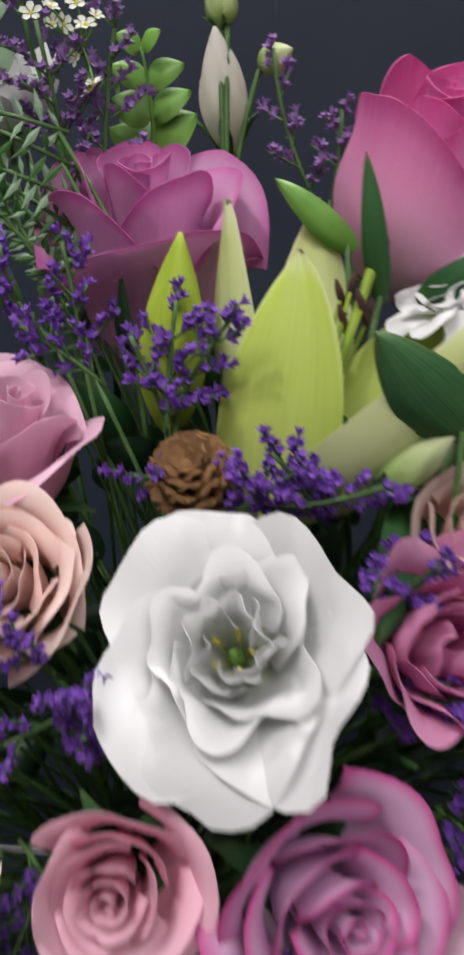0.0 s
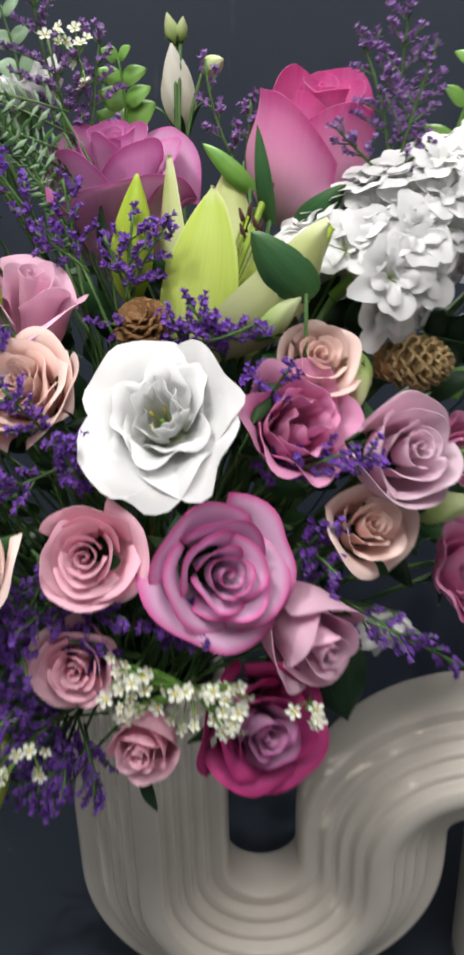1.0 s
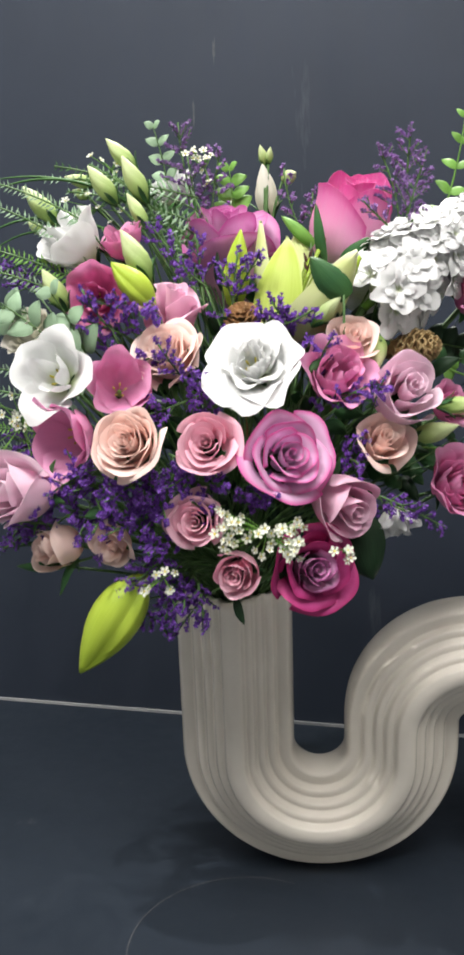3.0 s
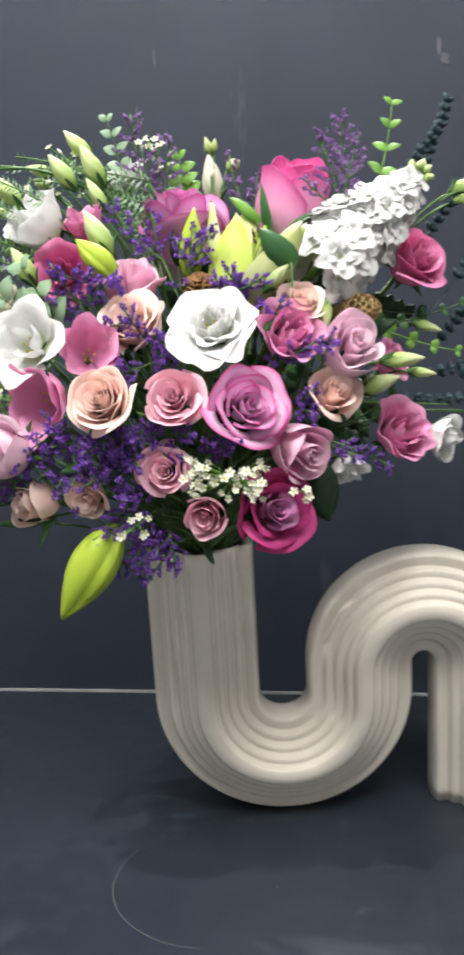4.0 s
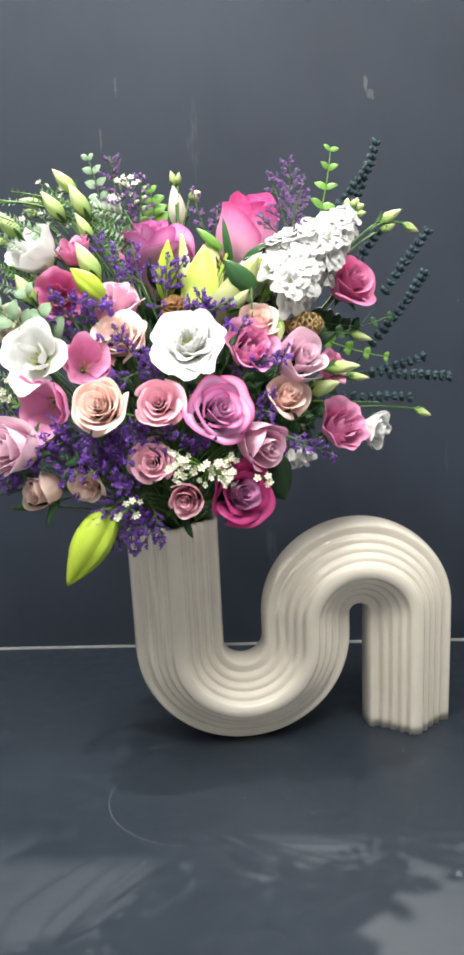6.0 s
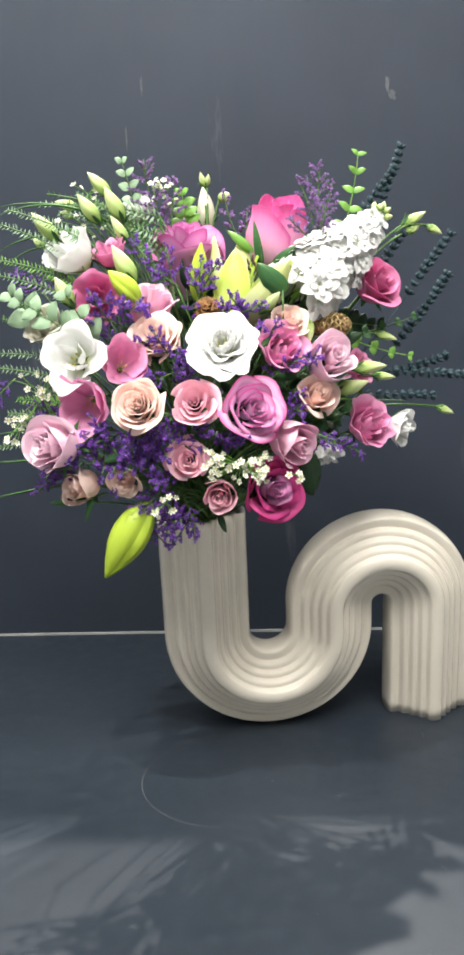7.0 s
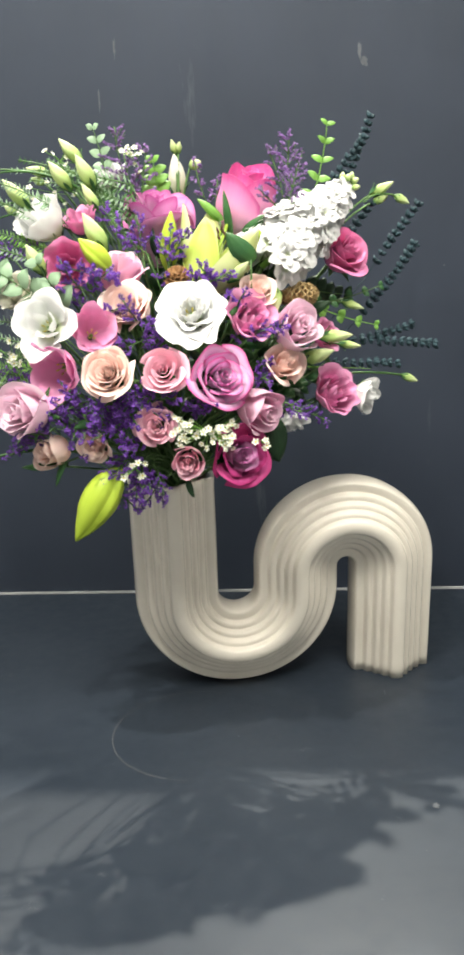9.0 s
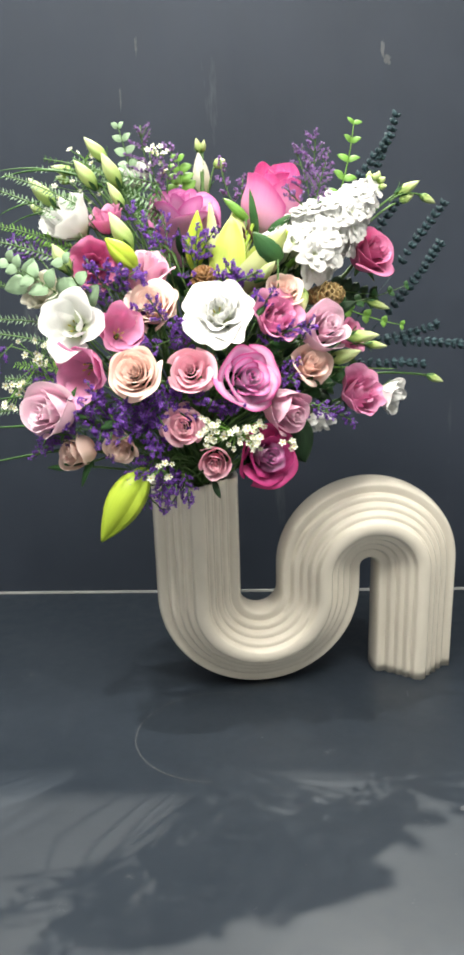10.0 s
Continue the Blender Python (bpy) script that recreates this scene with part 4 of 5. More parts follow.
def sprig(root, tip, label="sprig of purple sea lavender with papery florets", mat=None, branches=7, reach=0.42, size=0.0036, group="sea lavender sprigs", spread=0.9, fill=1.0):
    """A wiry stem whose side twigs carry dense combs of florets."""
    rng = next_rng()
    root, tip = Vector(root), Vector(tip)
    d = tip - root
    L = d.length
    ob = thing("sea_lavender_sprig", label, "sea lavender", group)
    ob.matrix_basis = Matrix.Translation(root)
    d.normalize()
    side0 = d.cross(Vector((0, 1, 0)))
    side0 = side0.normalized() if side0.length > 0.1 else Vector((1, 0, 0))
    dep = d.cross(side0).normalized()
    main = bend((0, 0, 0), d * L * 0.5 + side0 * L * rng.uniform(-0.12, 0.12), d * L, 8)
    part("stem", tube_mesh("stem", main, [0.0009] * 8, STEM, 5), ob)
    verts, faces, tv, tf = [], [], [], []
    for k in range(branches):
        q = 0.25 + 0.72 * k / max(branches - 1, 1)
        p = main[min(int(q * 7), 7)]
        w = (1 if k % 2 else -1) * rng.uniform(0.5, 1.0) * spread if k < branches - 1 else 0.0
        out = (d * rng.uniform(0.55, 0.9) + side0 * w + dep * rng.uniform(-0.6, 0.6)).normalized()
        bl = L * reach * rng.uniform(0.7, 1.15) * (1.15 - 0.5 * q)
        droop = side0 * rng.uniform(-0.25, 0.25) + dep * rng.uniform(-0.2, 0.2)
        tw = bend(p, p + out * bl * 0.5, p + out * bl + droop * bl * 0.5, 6)
        part("twig", tube_mesh("twig", tw, [0.0006] * 6, STEM, 4), ob)
        n = max(4, int(bl / (size * 0.42) * fill))
        for i in range(n):
            f = 0.15 + 0.85 * (i + rng.uniform(0, 0.6)) / n
            j = min(int(f * 5), 4)
            at = tw[j].lerp(tw[j + 1], f * 5 - j)
            nrm = (dep * rng.uniform(-1, 1) + side0 * rng.uniform(-1, 1) + d * 0.7).normalized()
            floret_shape(rng, at + nrm * size * 0.25, nrm + out * 0.5, size * rng.uniform(0.7, 1.2), verts, faces)
    part("bloom", mesh_of("bloom", verts, faces, mat or PURPLE, None, False), ob, "papery purple florets", None, "stuff")
    stem_to_mouth(ob, root, d, 0.0009)
    return ob


def clump(at, wide, high, n, toward=(0, 0, 1), mat=None, deep=0.02, length=0.042, label="sprig of purple sea lavender with papery florets"):
    """Several sprigs that fan out round a place."""
    rng = next_rng()
    at = Vector(at)
    for i in range(n):
        c = at + Vector((rng.uniform(-1, 1) * wide / 2, rng.uniform(-0.5, 0.5) * deep, rng.uniform(-1, 1) * high / 2))
        way = Vector(toward) + Vector((rng.uniform(-0.8, 0.8), rng.uniform(-0.7, 0.1), rng.uniform(-0.6, 0.6)))
        way.normalize()
        sprig(c - way * length * 0.6, c + way * length * 0.5, label, mat, 6, 0.42, 0.0031, spread=0.65, fill=1.25)


DUSTY = "tall sprig of dusty purple sea lavender"
sprig((-0.1313, 0.1800, 0.6534), (-0.1535, 0.1700, 0.7554), DUSTY, PURPLE_DULL, 10, 0.3)
sprig((-0.1268, 0.1800, 0.6531), (-0.1150, 0.1800, 0.7314), DUSTY, PURPLE_DULL, 9, 0.3)
sprig((-0.1353, 0.1700, 0.6537), (-0.1425, 0.1600, 0.7231), DUSTY, PURPLE_DULL, 7, 0.35)
sprig((-0.0400, 0.2000, 0.6493), (-0.0587, 0.2000, 0.7121), DUSTY, PURPLE_DULL, 6, 0.3)
sprig((-0.0362, 0.2000, 0.6492), (-0.0311, 0.2000, 0.6887), DUSTY, PURPLE_DULL, 5, 0.35)
sprig((0.0597, 0.1800, 0.6459), (0.0625, 0.1800, 0.7411), DUSTY, PURPLE_DULL, 11, 0.28)
sprig((0.0535, 0.1700, 0.6463), (0.0343, 0.1700, 0.7204), DUSTY, PURPLE_DULL, 8, 0.3)
sprig((0.0568, 0.1600, 0.6464), (0.0757, 0.1600, 0.7106), DUSTY, PURPLE_DULL, 9, 0.35)
sprig((0.0457, 0.1500, 0.6508), (0.0229, 0.1400, 0.6747), DUSTY, PURPLE_DULL, 6, 0.4)
sprig((0.0565, 0.1500, 0.6488), (0.0747, 0.1500, 0.6655), DUSTY, PURPLE_DULL, 6, 0.4)
sprig((-0.1258, 0.1100, 0.6082), (-0.1615, 0.1100, 0.6560), branches=8)
sprig((-0.1188, 0.1100, 0.6043), (-0.1234, 0.1100, 0.6496), branches=6)
sprig((-0.1087, 0.1000, 0.6010), (-0.1381, 0.1000, 0.6221), branches=7)
sprig((-0.2236, 0.0900, 0.6166), (-0.3017, 0.0900, 0.6217), branches=10, reach=0.25)
sprig((-0.2679, 0.0900, 0.6004), (-0.3048, 0.0900, 0.6268), branches=8, reach=0.35)
clump((-0.1695, 0.0470, 0.5827), 0.075, 0.035, 5, (0.3, -0.3, 0.5))
clump((-0.1986, 0.0470, 0.5627), 0.03, 0.03, 2, (0.0, -0.3, 0.5))
sprig((-0.0855, 0.0950, 0.5862), (-0.0960, 0.0900, 0.6211), branches=5)
sprig((-0.0839, 0.0950, 0.5897), (-0.0607, 0.0900, 0.6282), branches=7)
sprig((-0.0851, 0.0900, 0.5865), (-0.0805, 0.0950, 0.6322), branches=6)
clump((-0.0696, 0.0870, 0.5790), 0.035, 0.022, 2, (0, -0.3, 0.7))
clump((-0.0355, 0.0720, 0.5707), 0.055, 0.02, 4, (0.2, -0.3, 0.7))
clump((-0.0060, 0.0700, 0.5442), 0.015, 0.02, 2, (0.2, -0.3, 0.7))
clump((-0.1200, 0.0300, 0.5215), 0.06, 0.05, 5, (0.2, -0.4, 0.5))
clump((-0.1040, 0.0450, 0.5104), 0.05, 0.02, 2, (0.4, -0.4, 0.3))
clump((-0.1457, 0.0120, 0.5023), 0.04, 0.025, 2, (-0.3, -0.4, 0.2))
clump((0.0252, 0.0500, 0.4999), 0.05, 0.03, 3, (0.7, -0.3, 0.3))
clump((0.0160, 0.0450, 0.4627), 0.02, 0.05, 2, (0.3, -0.4, 0.3))
clump((0.0337, 0.0550, 0.4306), 0.05, 0.03, 3, (0.7, -0.3, 0.0))
sprig((0.0388, 0.0300, 0.4359), (0.1019, 0.0300, 0.4069), branches=10, reach=0.22)
clump((-0.0765, 0.0020, 0.4455), 0.07, 0.03, 7, (0.5, -0.5, 0.2))
clump((-0.1206, -0.0030, 0.4372), 0.07, 0.05, 10, (0, -0.5, 0.2))
clump((-0.1862, -0.0130, 0.4485), 0.07, 0.03, 7, (-0.6, -0.4, 0.1))
clump((-0.2061, -0.0080, 0.4230), 0.06, 0.05, 7, (-0.6, -0.4, -0.1))
clump((-0.1559, -0.0080, 0.4071), 0.08, 0.05, 10, (-0.3, -0.5, -0.1))
clump((-0.1349, -0.0030, 0.3685), 0.05, 0.06, 8, (-0.1, -0.5, -0.5))
clump((-0.1203, 0.0070, 0.3389), 0.05, 0.04, 7, (-0.1, -0.3, -0.8))
clump((-0.2435, 0.0120, 0.3971), 0.04, 0.02, 3, (-0.6, -0.4, -0.2))
clump((-0.2892, 0.0420, 0.4766), 0.06, 0.04, 3, (-0.6, -0.3, 0.1))
clump((-0.2649, 0.0220, 0.4578), 0.03, 0.03, 2, (-0.3, -0.3, 0.1))


# ---- small white filler flowers ----
def filler(at, wide, high, n, label, toward=(0, -1, 0.3), size=0.0040, deep=0.02, mat=None):
    """A loose head of tiny five-petalled flowers on wiry stalks."""
    rng = next_rng()
    ob = thing("filler_flower", label, "filler flower", "small white fillers")
    at = Vector(at)
    ob.matrix_basis = Matrix.Translation(at)
    vs, fs = [], []
    for i in range(5):
        w = i * 1.2566
        c, s = math.cos(w), math.sin(w)
        k = len(vs)
        for r, o, z in ((0.1, 0, 0), (0.6, 0.36, 0.3), (1.0, 0.22, 0.34), (1.0, -0.22, 0.34), (0.6, -0.36, 0.3), (0.55, 0, 0.12)):
            vs.append((r * c - o * s, r * s + o * c, z))
        fs += [(k, k + 1, k + 5), (k + 1, k + 2, k + 5), (k + 2, k + 3, k + 5), (k + 3, k + 4, k + 5), (k + 4, k, k + 5)]
    me = mesh_of("floret", vs, fs, mat or WHITE_SMALL, None, False)
    heart = mesh_of("heart", [(0.25 * math.cos(a), 0.25 * math.sin(a), 0.1) for a in (0, 1.05, 2.09, 3.14, 4.19, 5.24)] + [(0, 0, 0.35)], [(i, (i + 1) % 6, 6) for i in range(6)], YELLOW)
    foot = Vector((0, 0.05, 0.0)) - Vector(toward) * 0.02
    part("stem", tube_mesh("stem", bend(foot, foot * 0.5, (0, 0.004, 0)), [0.001] * 8, STEM, 5), ob)
    for i in range(n):
        p = Vector((rng.uniform(-1, 1) * wide / 2, rng.uniform(-1, 0.6) * deep / 2, rng.uniform(-1, 1) * high / 2))
        nrm = Vector(toward) + Vector((rng.uniform(-0.7, 0.7), rng.uniform(-0.3, 0.5), rng.uniform(-0.7, 0.7)))
        m = facing(p, nrm, size * rng.uniform(0.75, 1.2), rng.uniform(0, 6))
        fl = part("floret", me, ob, "", m)
        part("heart", heart, fl, "yellow-green heart")
        part("stalk", tube_mesh("stalk", bend((0, 0.012, 0), p * 0.5 + Vector((0, 0.01, 0)), p, 5), [0.0005] * 5, LEAF_BRIGHT, 4), ob)
    stem_to_mouth(ob, at + foot, (0, -1, 0.2), 0.001)


filler((-0.0377, -0.0200, 0.4068), 0.07, 0.036, 48, "head of tiny white flowers with yellow-green hearts over the vase")
filler((-0.0662, -0.0200, 0.4147), 0.02, 0.03, 10, "tiny white and green flowers")
filler((0.0222, 0.0000, 0.3905), 0.014, 0.012, 5, "tiny white flowers beside the magenta rose")
filler((-0.1235, -0.0300, 0.3688), 0.03, 0.03, 8, "tiny white flowers among purple sprigs")
filler((-0.2713, 0.0300, 0.4855), 0.06, 0.07, 22, "loose head of tiny white flowers in green foliage")
filler((-0.2296, 0.1800, 0.7187), 0.035, 0.03, 8, "tiny white flowers above the buds", (0, -0.7, 0.7))
filler((-0.2342, 0.1500, 0.6798), 0.06, 0.03, 12, "tiny white flowers behind a white bloom", (0, -0.7, 0.7))
filler((-0.1318, 0.1700, 0.7143), 0.03, 0.035, 12, "tiny white flowers between purple sprigs", (0, -0.7, 0.7))
filler((-0.2987, 0.0300, 0.4572), 0.03, 0.05, 10, "tiny white flowers at the bouquet's edge")


# ---- foliage ----
def leafy(root, tip, n, length, width, mat, label, category="eucalyptus", name="eucalyptus_sprig", pairs=True, roundness=1.0, lean=(0, -1, 0.3), group="leafy sprigs"):
    """A stem with leaves in pairs that get smaller towards its tip."""
    rng = next_rng()
    root, tip = Vector(root), Vector(tip)
    ob = thing(name, label, category, group)
    ob.matrix_basis = Matrix.Translation(root)
    inv = ob.matrix_basis.inverted()
    d = (tip - root)
    L = d.length
    d.normalize()
    side = d.cross(Vector(lean)).normalized()
    line = bend(root, root + d * L * 0.5 + side * L * 0.06, tip, 10)
    part("stem", tube_mesh("stem", line, [0.0012 * (1 - 0.06 * i) for i in range(10)], LEAF_BRIGHT if mat is LEAF_BRIGHT else STEM, 5), ob, "", inv)
    for i in range(n):
        f = 0.12 + 0.88 * i / max(n - 1, 1)
        j = min(int(f * 9), 8)
        p = line[j].lerp(line[j + 1], f * 9 - j)
        k = length * (1.05 - 0.5 * f) * rng.uniform(0.85, 1.1)
        for s in ((-1, 1) if pairs else ((-1,) if i % 2 else (1,))):
            out = (side * s + d * rng.uniform(0.25, 0.7) + Vector(lean) * rng.uniform(-0.3, 0.5)).normalized()
            leaf("leaf", p, p + out * k, width * (1.05 - 0.5 * f) * roundness, Vector(lean) + d * 0.4 + side * rng.uniform(-0.5, 0.5), mat, owner=ob, bow=0.1, fold=0.10)
    stem_to_mouth(ob, root, d, 0.0012)
    return ob


leafy((-0.1710, 0.2000, 0.6659), (-0.1845, 0.1900, 0.7564), 6, 0.020, 0.0085, EUCA, "grey-green eucalyptus sprig with paired round leaves")
leafy((0.0861, 0.2000, 0.6519), (0.1089, 0.2000, 0.7489), 5, 0.021, 0.0062, LEAF_BRIGHT, "bright green sprig with paired oval leaves")
leafy((-0.1097, 0.2000, 0.6709), (-0.1127, 0.2000, 0.7144), 4, 0.022, 0.0095, LEAF_BRIGHT, "bright green sprig of round leaves")
leafy((-0.2130, 0.0400, 0.5393), (-0.2846, 0.0300, 0.5986), 5, 0.028, 0.012, EUCA, "grey-green eucalyptus sprig with large round leaves")
leafy((-0.2075, 0.0500, 0.5449), (-0.2298, 0.0300, 0.6020), 3, 0.026, 0.0115, EUCA, "grey-green eucalyptus sprig with large round leaves")
leafy((-0.2747, 0.0500, 0.5756), (-0.2969, 0.0400, 0.6051), 2, 0.028, 0.0125, EUCA, "grey-green eucalyptus sprig with large round leaves")
leafy((0.0780, 0.1700, 0.5281), (0.1739, 0.2000, 0.5481), 5, 0.014, 0.006, LEAF, "green leafy sprig behind the mauve rose")
leafy((0.0893, 0.1700, 0.5277), (0.1673, 0.1800, 0.5003), 4, 0.014, 0.006, LEAF_BRIGHT, "green leafy sprig reaching out beside dark spikes")
leafy((0.0755, 0.1900, 0.5494), (0.1296, 0.2000, 0.5387), 5, 0.022, 0.009, LEAF_DARK_SHADED, "dark green leafy sprig in shade")
leafy((0.0405, 0.1000, 0.4323), (0.1019, 0.1400, 0.4616), 4, 0.02, 0.008, LEAF, "green leafy sprig between the roses")


def blade(points, width, label="long arching blade of bear grass", mat=None):
    """A narrow grass blade along a curve."""
    a, b, c = [Vector(p) for p in points]
    ob = thing("grass_blade", label, "grass", "grass blades")
    ob.matrix_basis = Matrix.Translation(a)
    line = [p - a for p in bend(a, b, c, 16)]
    verts, faces = [], []
    for i, p in enumerate(line):
        w = width * (1 - (i / 15) ** 3 * 0.9)
        for o in ((0, 0, w), (0, -w * 0.5, 0), (0, 0, -w), (0, w * 0.2, 0)):
            verts.append(p + Vector(o))
    for i in range(15):
        for k in range(4):
            q, r = i * 4 + k, i * 4 + (k + 1) % 4
            faces.append((q, r, r + 4, q + 4))
    part("blade", mesh_of("blade", verts, faces, mat or LEAF), ob)
    stem_to_mouth(ob, a, b - a, 0.0008)


blade(((-0.1972, 0.1500, 0.6820), (-0.2589, 0.1300, 0.7234), (-0.3313, 0.1200, 0.6945)), 0.0016)
blade(((-0.2006, 0.1500, 0.6857), (-0.2665, 0.1300, 0.7189), (-0.3302, 0.1200, 0.7051)), 0.0013)
blade(((-0.2118, 0.1200, 0.6578), (-0.2767, 0.1000, 0.6853), (-0.3275, 0.0900, 0.6489)), 0.0015)
blade(((-0.2029, 0.1000, 0.6332), (-0.2605, 0.0900, 0.6812), (-0.3193, 0.0800, 0.6314)), 0.0013)
blade(((-0.2265, 0.1000, 0.6053), (-0.2698, 0.0900, 0.6572), (-0.3152, 0.0800, 0.6028)), 0.0013)
blade(((-0.2304, 0.0100, 0.4230), (-0.2775, 0.0000, 0.4158), (-0.3298, -0.0100, 0.4206)), 0.0018)
blade(((-0.2191, 0.0100, 0.3894), (-0.2733, 0.0000, 0.3863), (-0.3346, -0.0100, 0.3760)), 0.0018)
blade(((-0.2372, 0.0200, 0.4501), (-0.2764, 0.0100, 0.4535), (-0.3226, 0.0000, 0.4498)), 0.0016)
blade(((0.0862, 0.1300, 0.4405), (0.1477, 0.1500, 0.4505), (0.2003, 0.1700, 0.4356)), 0.0009, "thin green stalk reaching out to a bud")
blade(((0.0563, 0.1200, 0.4588), (0.0937, 0.1300, 0.4558), (0.1578, 0.1400, 0.4504)), 0.0012, "thin bright green stalk between blooms", LEAF_BRIGHT)
blade(((0.0405, 0.1000, 0.4323), (0.0703, 0.1100, 0.4410), (0.1004, 0.1200, 0.4435)), 0.0010, "thin green stalk between the roses")


def fern(root, tip, n, label="feathery grey-green foliage spray", mat=None, length=0.011):
    """A spray with many narrow leaflets."""
    rng = next_rng()
    root, tip = Vector(root), Vector(tip)
    d = (tip - root)
    L = d.length
    d.normalize()
    side = d.cross(Vector((0, -1, 0.2))).normalized()
    ob = thing("fern_spray", label, "foliage", "foliage sprays")
    ob.matrix_basis = Matrix.Translation(root)
    line = bend((0, 0, 0), d * L * 0.5 + side * L * 0.08, d * L, 8)
    part("stem", tube_mesh("stem", line, [0.0009] * 8, STEM, 5), ob)
    verts, faces = [], []
    for i in range(n):
        f = (i + 0.5) / n
        j = min(int(f * 7), 6)
        p = line[j].lerp(line[j + 1], f * 7 - j)
        for s in (-1, 1):
            out = (side * s + d * rng.uniform(0.3, 0.9) + Vector((0, rng.uniform(-0.6, 0.4), rng.uniform(-0.2, 0.3)))).normalized()
            k = length * (1.1 - 0.6 * f) * rng.uniform(0.7, 1.2)
            w = out.cross(Vector((0, -1, 0.3))).normalized() * k * 0.13
            q = len(verts)
            verts += [p, p + out * k * 0.45 + w, p + out * k, p + out * k * 0.45 - w, p + out * k * 0.45 + Vector((0, -k * 0.06, 0))]
            faces += [(q, q + 1, q + 4), (q + 1, q + 2, q + 4), (q + 2, q + 3, q + 4), (q + 3, q, q + 4)]
    part("frond", mesh_of("frond", verts, faces, mat or EUCA, None, False), ob, "", None, "stuff")
    stem_to_mouth(ob, root, d, 0.0009)


for k in range(11):
    y = 0.09 - 0.004 * k
    z0, z1 = 0.66 - 0.024 * k, 0.70 - 0.027 * k
    fern((-0.215 - 0.006 * (k % 3), y, z0), (-0.30 - 0.012 * (k % 4), y - 0.02, z1 + 0.012 * (k % 2)), 24, mat=(EUCA, EUCA, LEAF_BRIGHT)[k % 3])
for k in range(8):
    fern((-0.13, 0.15, 0.60 + 0.012 * k), (-0.20 - 0.012 * k, 0.15, 0.72 - 0.012 * (k % 3)), 22, mat=(LEAF, EUCA)[k % 2])

leaf("leaf", (0.0164, 0.0800, 0.5907), (-0.0144, 0.0750, 0.6256), 0.0125, (-0.2, -1, 0.35), LEAF, "broad dark green leaf against the lily", bow=0.06, group="single leaves")
leaf("leaf", (0.0012, 0.1500, 0.6159), (0.0294, 0.1400, 0.6429), 0.009, (0.2, -1, 0.3), LEAF, "green leaf under the hot pink rose", group="single leaves")
leaf("leaf", (-0.0133, 0.1500, 0.6201), (-0.0202, 0.1450, 0.6750), 0.005, (0, -1, 0.2), LEAF, "narrow curling sepal leaf", group="single leaves")
leaf("leaf", (-0.0240, 0.1600, 0.6386), (-0.0546, 0.1600, 0.6655), 0.006, (-0.2, -1, 0.4), LEAF_BRIGHT, "green leaf behind the lily", group="single leaves")
leaf("leaf", (0.0246, 0.0500, 0.4059), (0.0414, 0.0500, 0.3537), 0.022, (0.1, -1, 0.1), LEAF_DARK_SHADED, "broad dark leaf hanging in shade", group="single leaves")
leaf("leaf", (-0.0649, -0.0100, 0.3503), (-0.0573, -0.0120, 0.3299), 0.004, (0, -1, 0.1), LEAF_DARK_SHADED, "small dark leaf tip over the vase", group="single leaves")
leaf("leaf", (0.0001, 0.1000, 0.5609), (-0.0105, 0.0500, 0.5310), 0.010, (0.2, -1, 0.1), LEAF, "green leaf under the lily", group="single leaves")
leaf("leaf", (-0.2077, 0.0000, 0.3771), (-0.2200, -0.0100, 0.3469), 0.004, (-0.3, -1, 0.1), LEAF, "thin curled green leaf", group="single leaves")
leaf("leaf", (-0.2187, 0.0000, 0.3700), (-0.2584, -0.0100, 0.3703), 0.005, (-0.3, -1, 0.1), LEAF, "thin green leaf under a bud", group="single leaves")
leaf("leaf", (-0.1680, -0.0100, 0.4260), (-0.1906, -0.0200, 0.4183), 0.006, (-0.3, -1, 0.3), LEAF, "small green leaf beside the peach rose", group="single leaves")

# leaves added to close the bouquet's middle, most coloured dark to imitate shade
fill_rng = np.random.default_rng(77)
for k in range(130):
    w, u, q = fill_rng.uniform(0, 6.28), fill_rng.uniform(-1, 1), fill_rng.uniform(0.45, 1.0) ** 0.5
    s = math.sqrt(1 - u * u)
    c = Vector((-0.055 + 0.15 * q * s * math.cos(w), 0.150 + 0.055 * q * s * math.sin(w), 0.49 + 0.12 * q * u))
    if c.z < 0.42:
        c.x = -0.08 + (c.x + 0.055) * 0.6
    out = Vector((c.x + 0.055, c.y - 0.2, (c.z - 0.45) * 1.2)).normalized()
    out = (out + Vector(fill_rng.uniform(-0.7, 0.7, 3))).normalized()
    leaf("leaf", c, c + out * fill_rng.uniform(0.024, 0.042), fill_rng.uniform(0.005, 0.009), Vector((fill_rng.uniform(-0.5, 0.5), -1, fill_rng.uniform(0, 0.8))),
         LEAF_DARK_SHADED if k % 4 else LEAF, "dark green leaf added to fill shade deep in the bouquet", group="filler leaves")


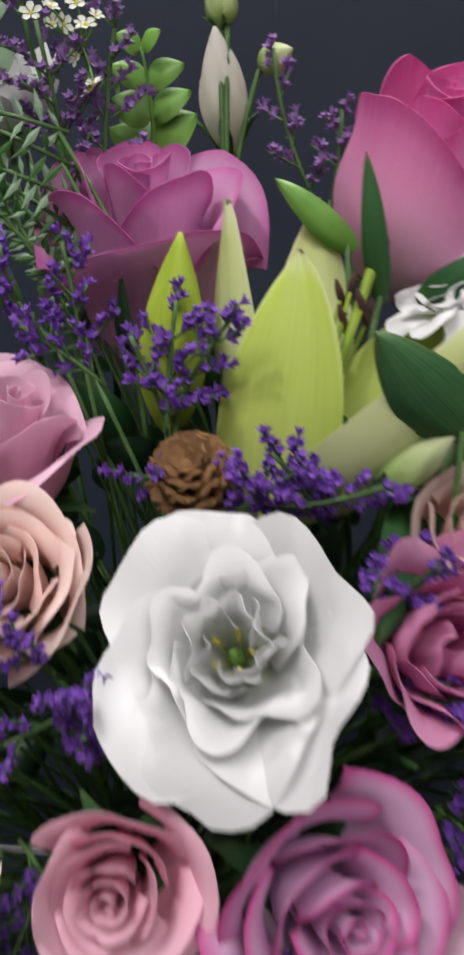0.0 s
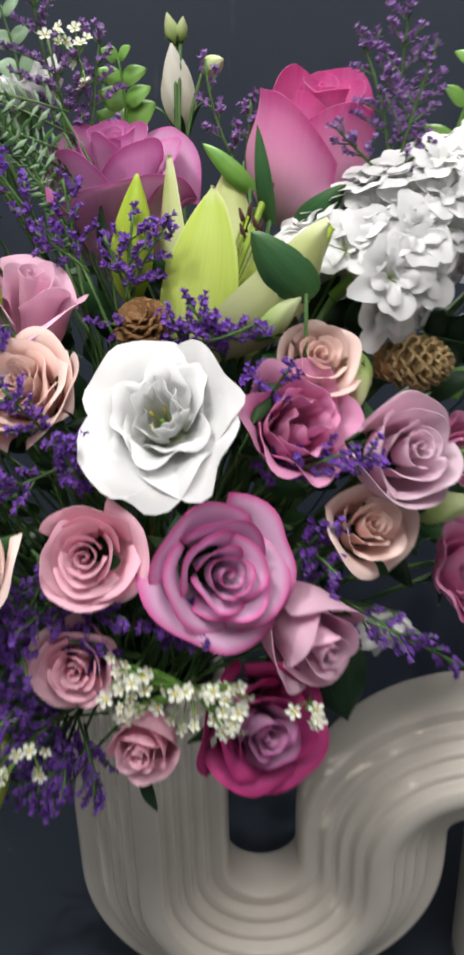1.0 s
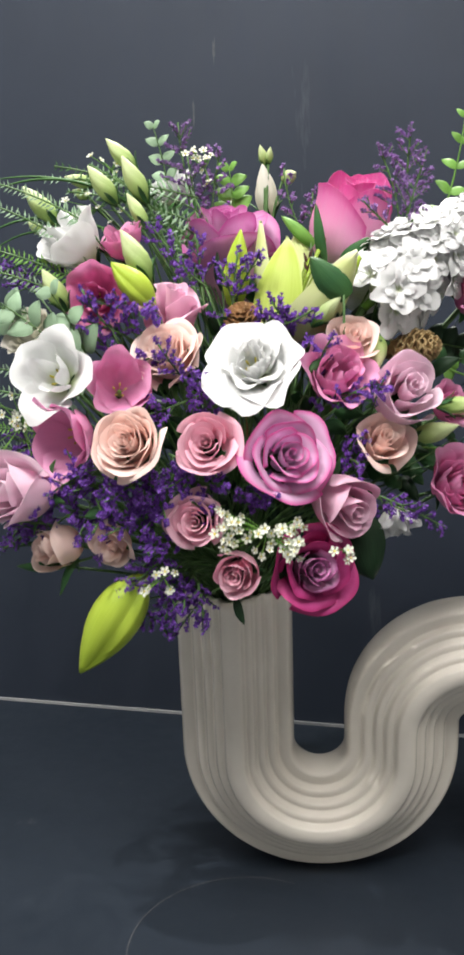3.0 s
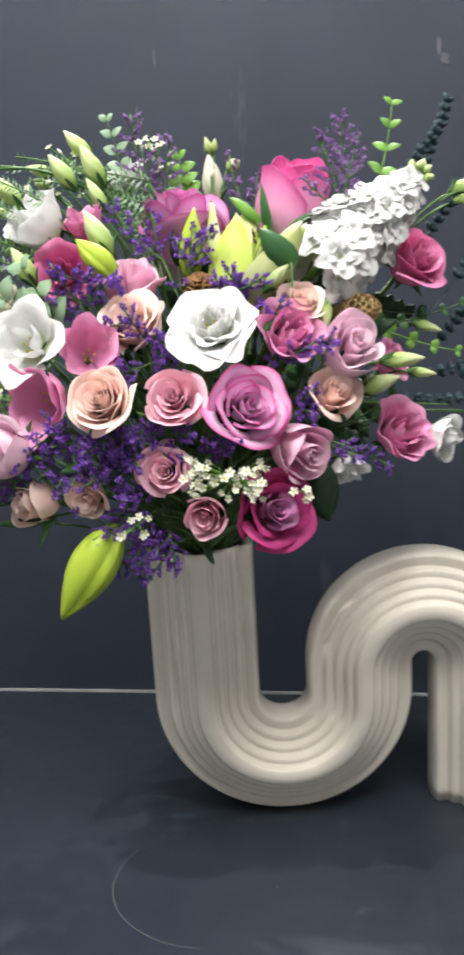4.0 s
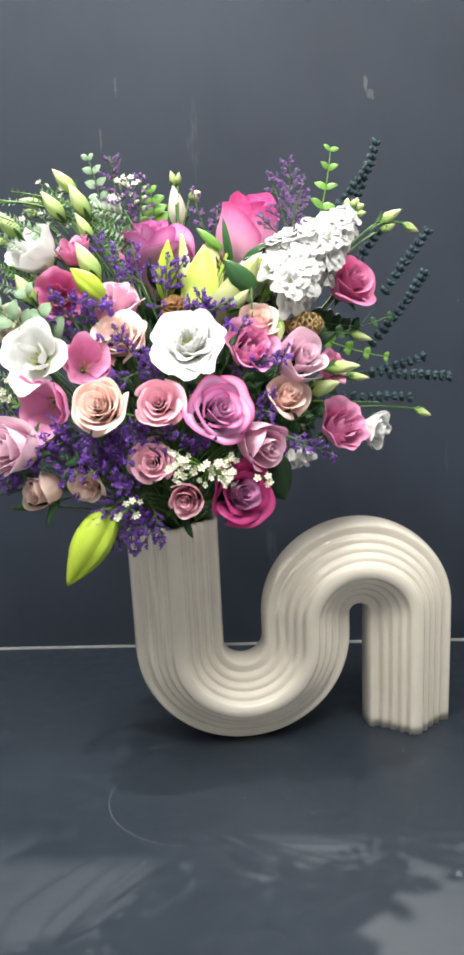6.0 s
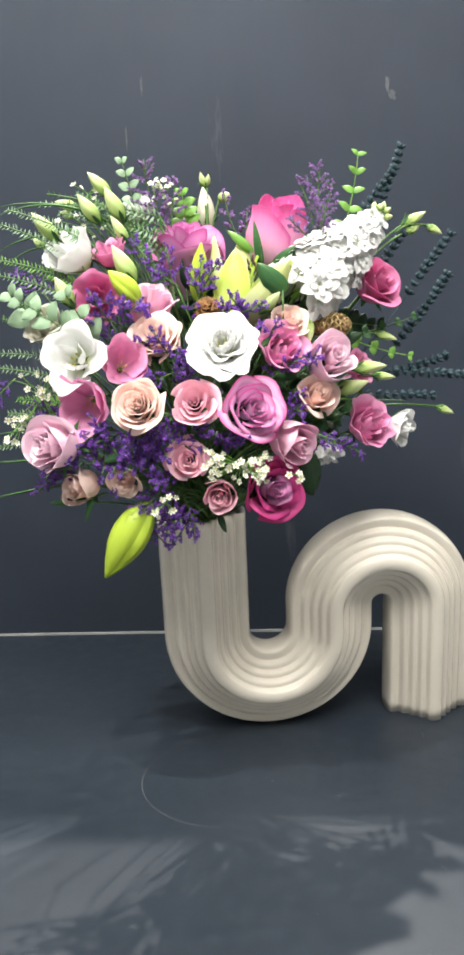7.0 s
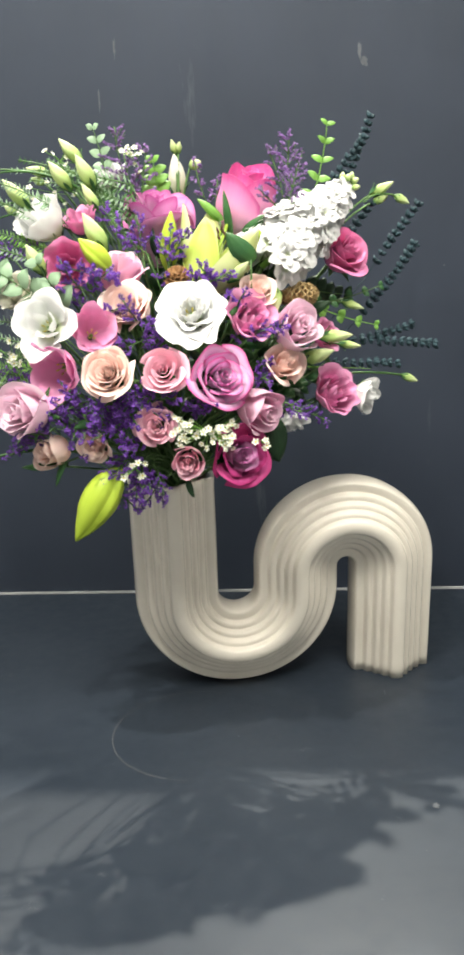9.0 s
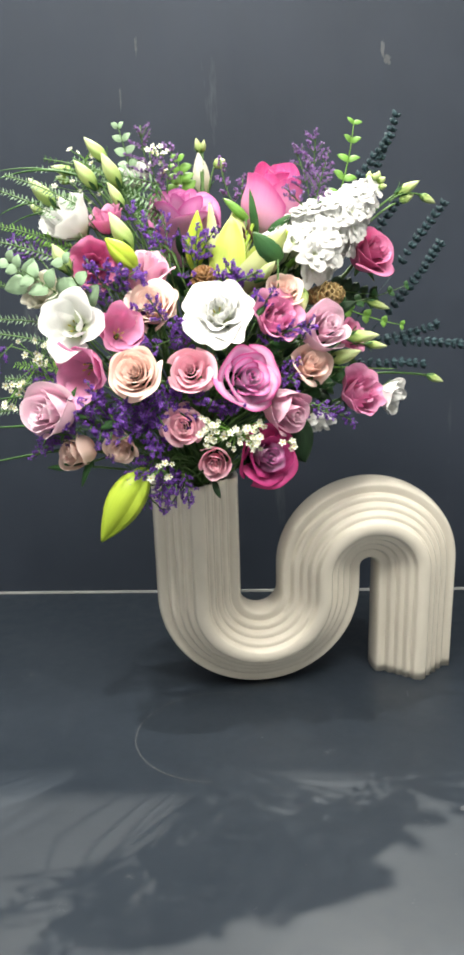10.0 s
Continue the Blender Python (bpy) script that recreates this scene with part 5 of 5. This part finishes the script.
# ---- dyed dark spikes ----
def dark_spike(root, tip, whorls, label="dark teal dyed lavender spike"):
    rng = next_rng()
    root, tip = Vector(root), Vector(tip)
    d = tip - root
    L = d.length
    d.normalize()
    ob = thing("lavender_spike", label, "dried lavender", "dark dyed spikes")
    ob.matrix_basis = Matrix.Translation(root)
    side = d.cross(Vector((0, 1, 0))).normalized()
    dep = d.cross(side)
    line = bend((0, 0, 0), d * L * 0.5 + side * L * rng.uniform(-0.06, 0.06), d * L, 10)
    part("stem", tube_mesh("stem", line, [0.0007] * 10, TEAL, 5), ob)
    me = spindle(rng, 1.0, 0.3, TEAL, 1.0, 4, nu=8, nv=6, name="bud")
    for i in range(whorls):
        f = 0.22 + 0.78 * (i / max(whorls - 1, 1)) ** 0.9
        j = min(int(f * 9), 8)
        p = line[j].lerp(line[j + 1], f * 9 - j)
        for k in range(6):
            w = k * 1.047 + i * 0.5 + rng.uniform(-0.2, 0.2)
            out = side * math.cos(w) + dep * math.sin(w) + d * rng.uniform(0.6, 1.1)
            part("bud", me, ob, "", facing(p, out, 0.0088 * rng.uniform(0.8, 1.2)))
    stem_to_mouth(ob, root, d, 0.0007, TEAL)


dark_spike((0.1201, 0.2500, 0.6537), (0.1666, 0.2700, 0.7582), 10)
dark_spike((0.1069, 0.2500, 0.6698), (0.1580, 0.2600, 0.7330), 8)
dark_spike((0.1237, 0.2200, 0.5922), (0.1640, 0.2400, 0.6483), 6)
dark_spike((0.1557, 0.2300, 0.5547), (0.2255, 0.2500, 0.6457), 10)
dark_spike((0.1297, 0.2000, 0.4909), (0.2203, 0.2400, 0.5953), 13)
dark_spike((0.1133, 0.1900, 0.4768), (0.2145, 0.2200, 0.4933), 9)
dark_spike((0.1202, 0.1800, 0.4844), (0.2427, 0.2000, 0.4710), 11)
dark_spike((0.0881, 0.1600, 0.4538), (0.1923, 0.1800, 0.4501), 9)


# ---- marks on the table ----
def chalk_ring():
    cx, cy, rx, ry = -0.075, 0.030, 0.108, 0.110
    verts, faces = [], []
    n = 58
    for i in range(n + 1):
        w = math.radians(75 + 195 * i / n)
        for r in (1.0, 1.012):
            verts.append((cx + rx * r * math.cos(w), cy + ry * r * math.sin(w), 0.0006))
    for i in range(n):
        faces.append((2 * i, 2 * i + 1, 2 * i + 3, 2 * i + 2))
    me = mesh_of("chalk_ring", verts, faces, CHALK)
    tagged(new("chalk_ring", me), "faint chalky ring mark on the table top", "mark", kind="structure")


chalk_ring()
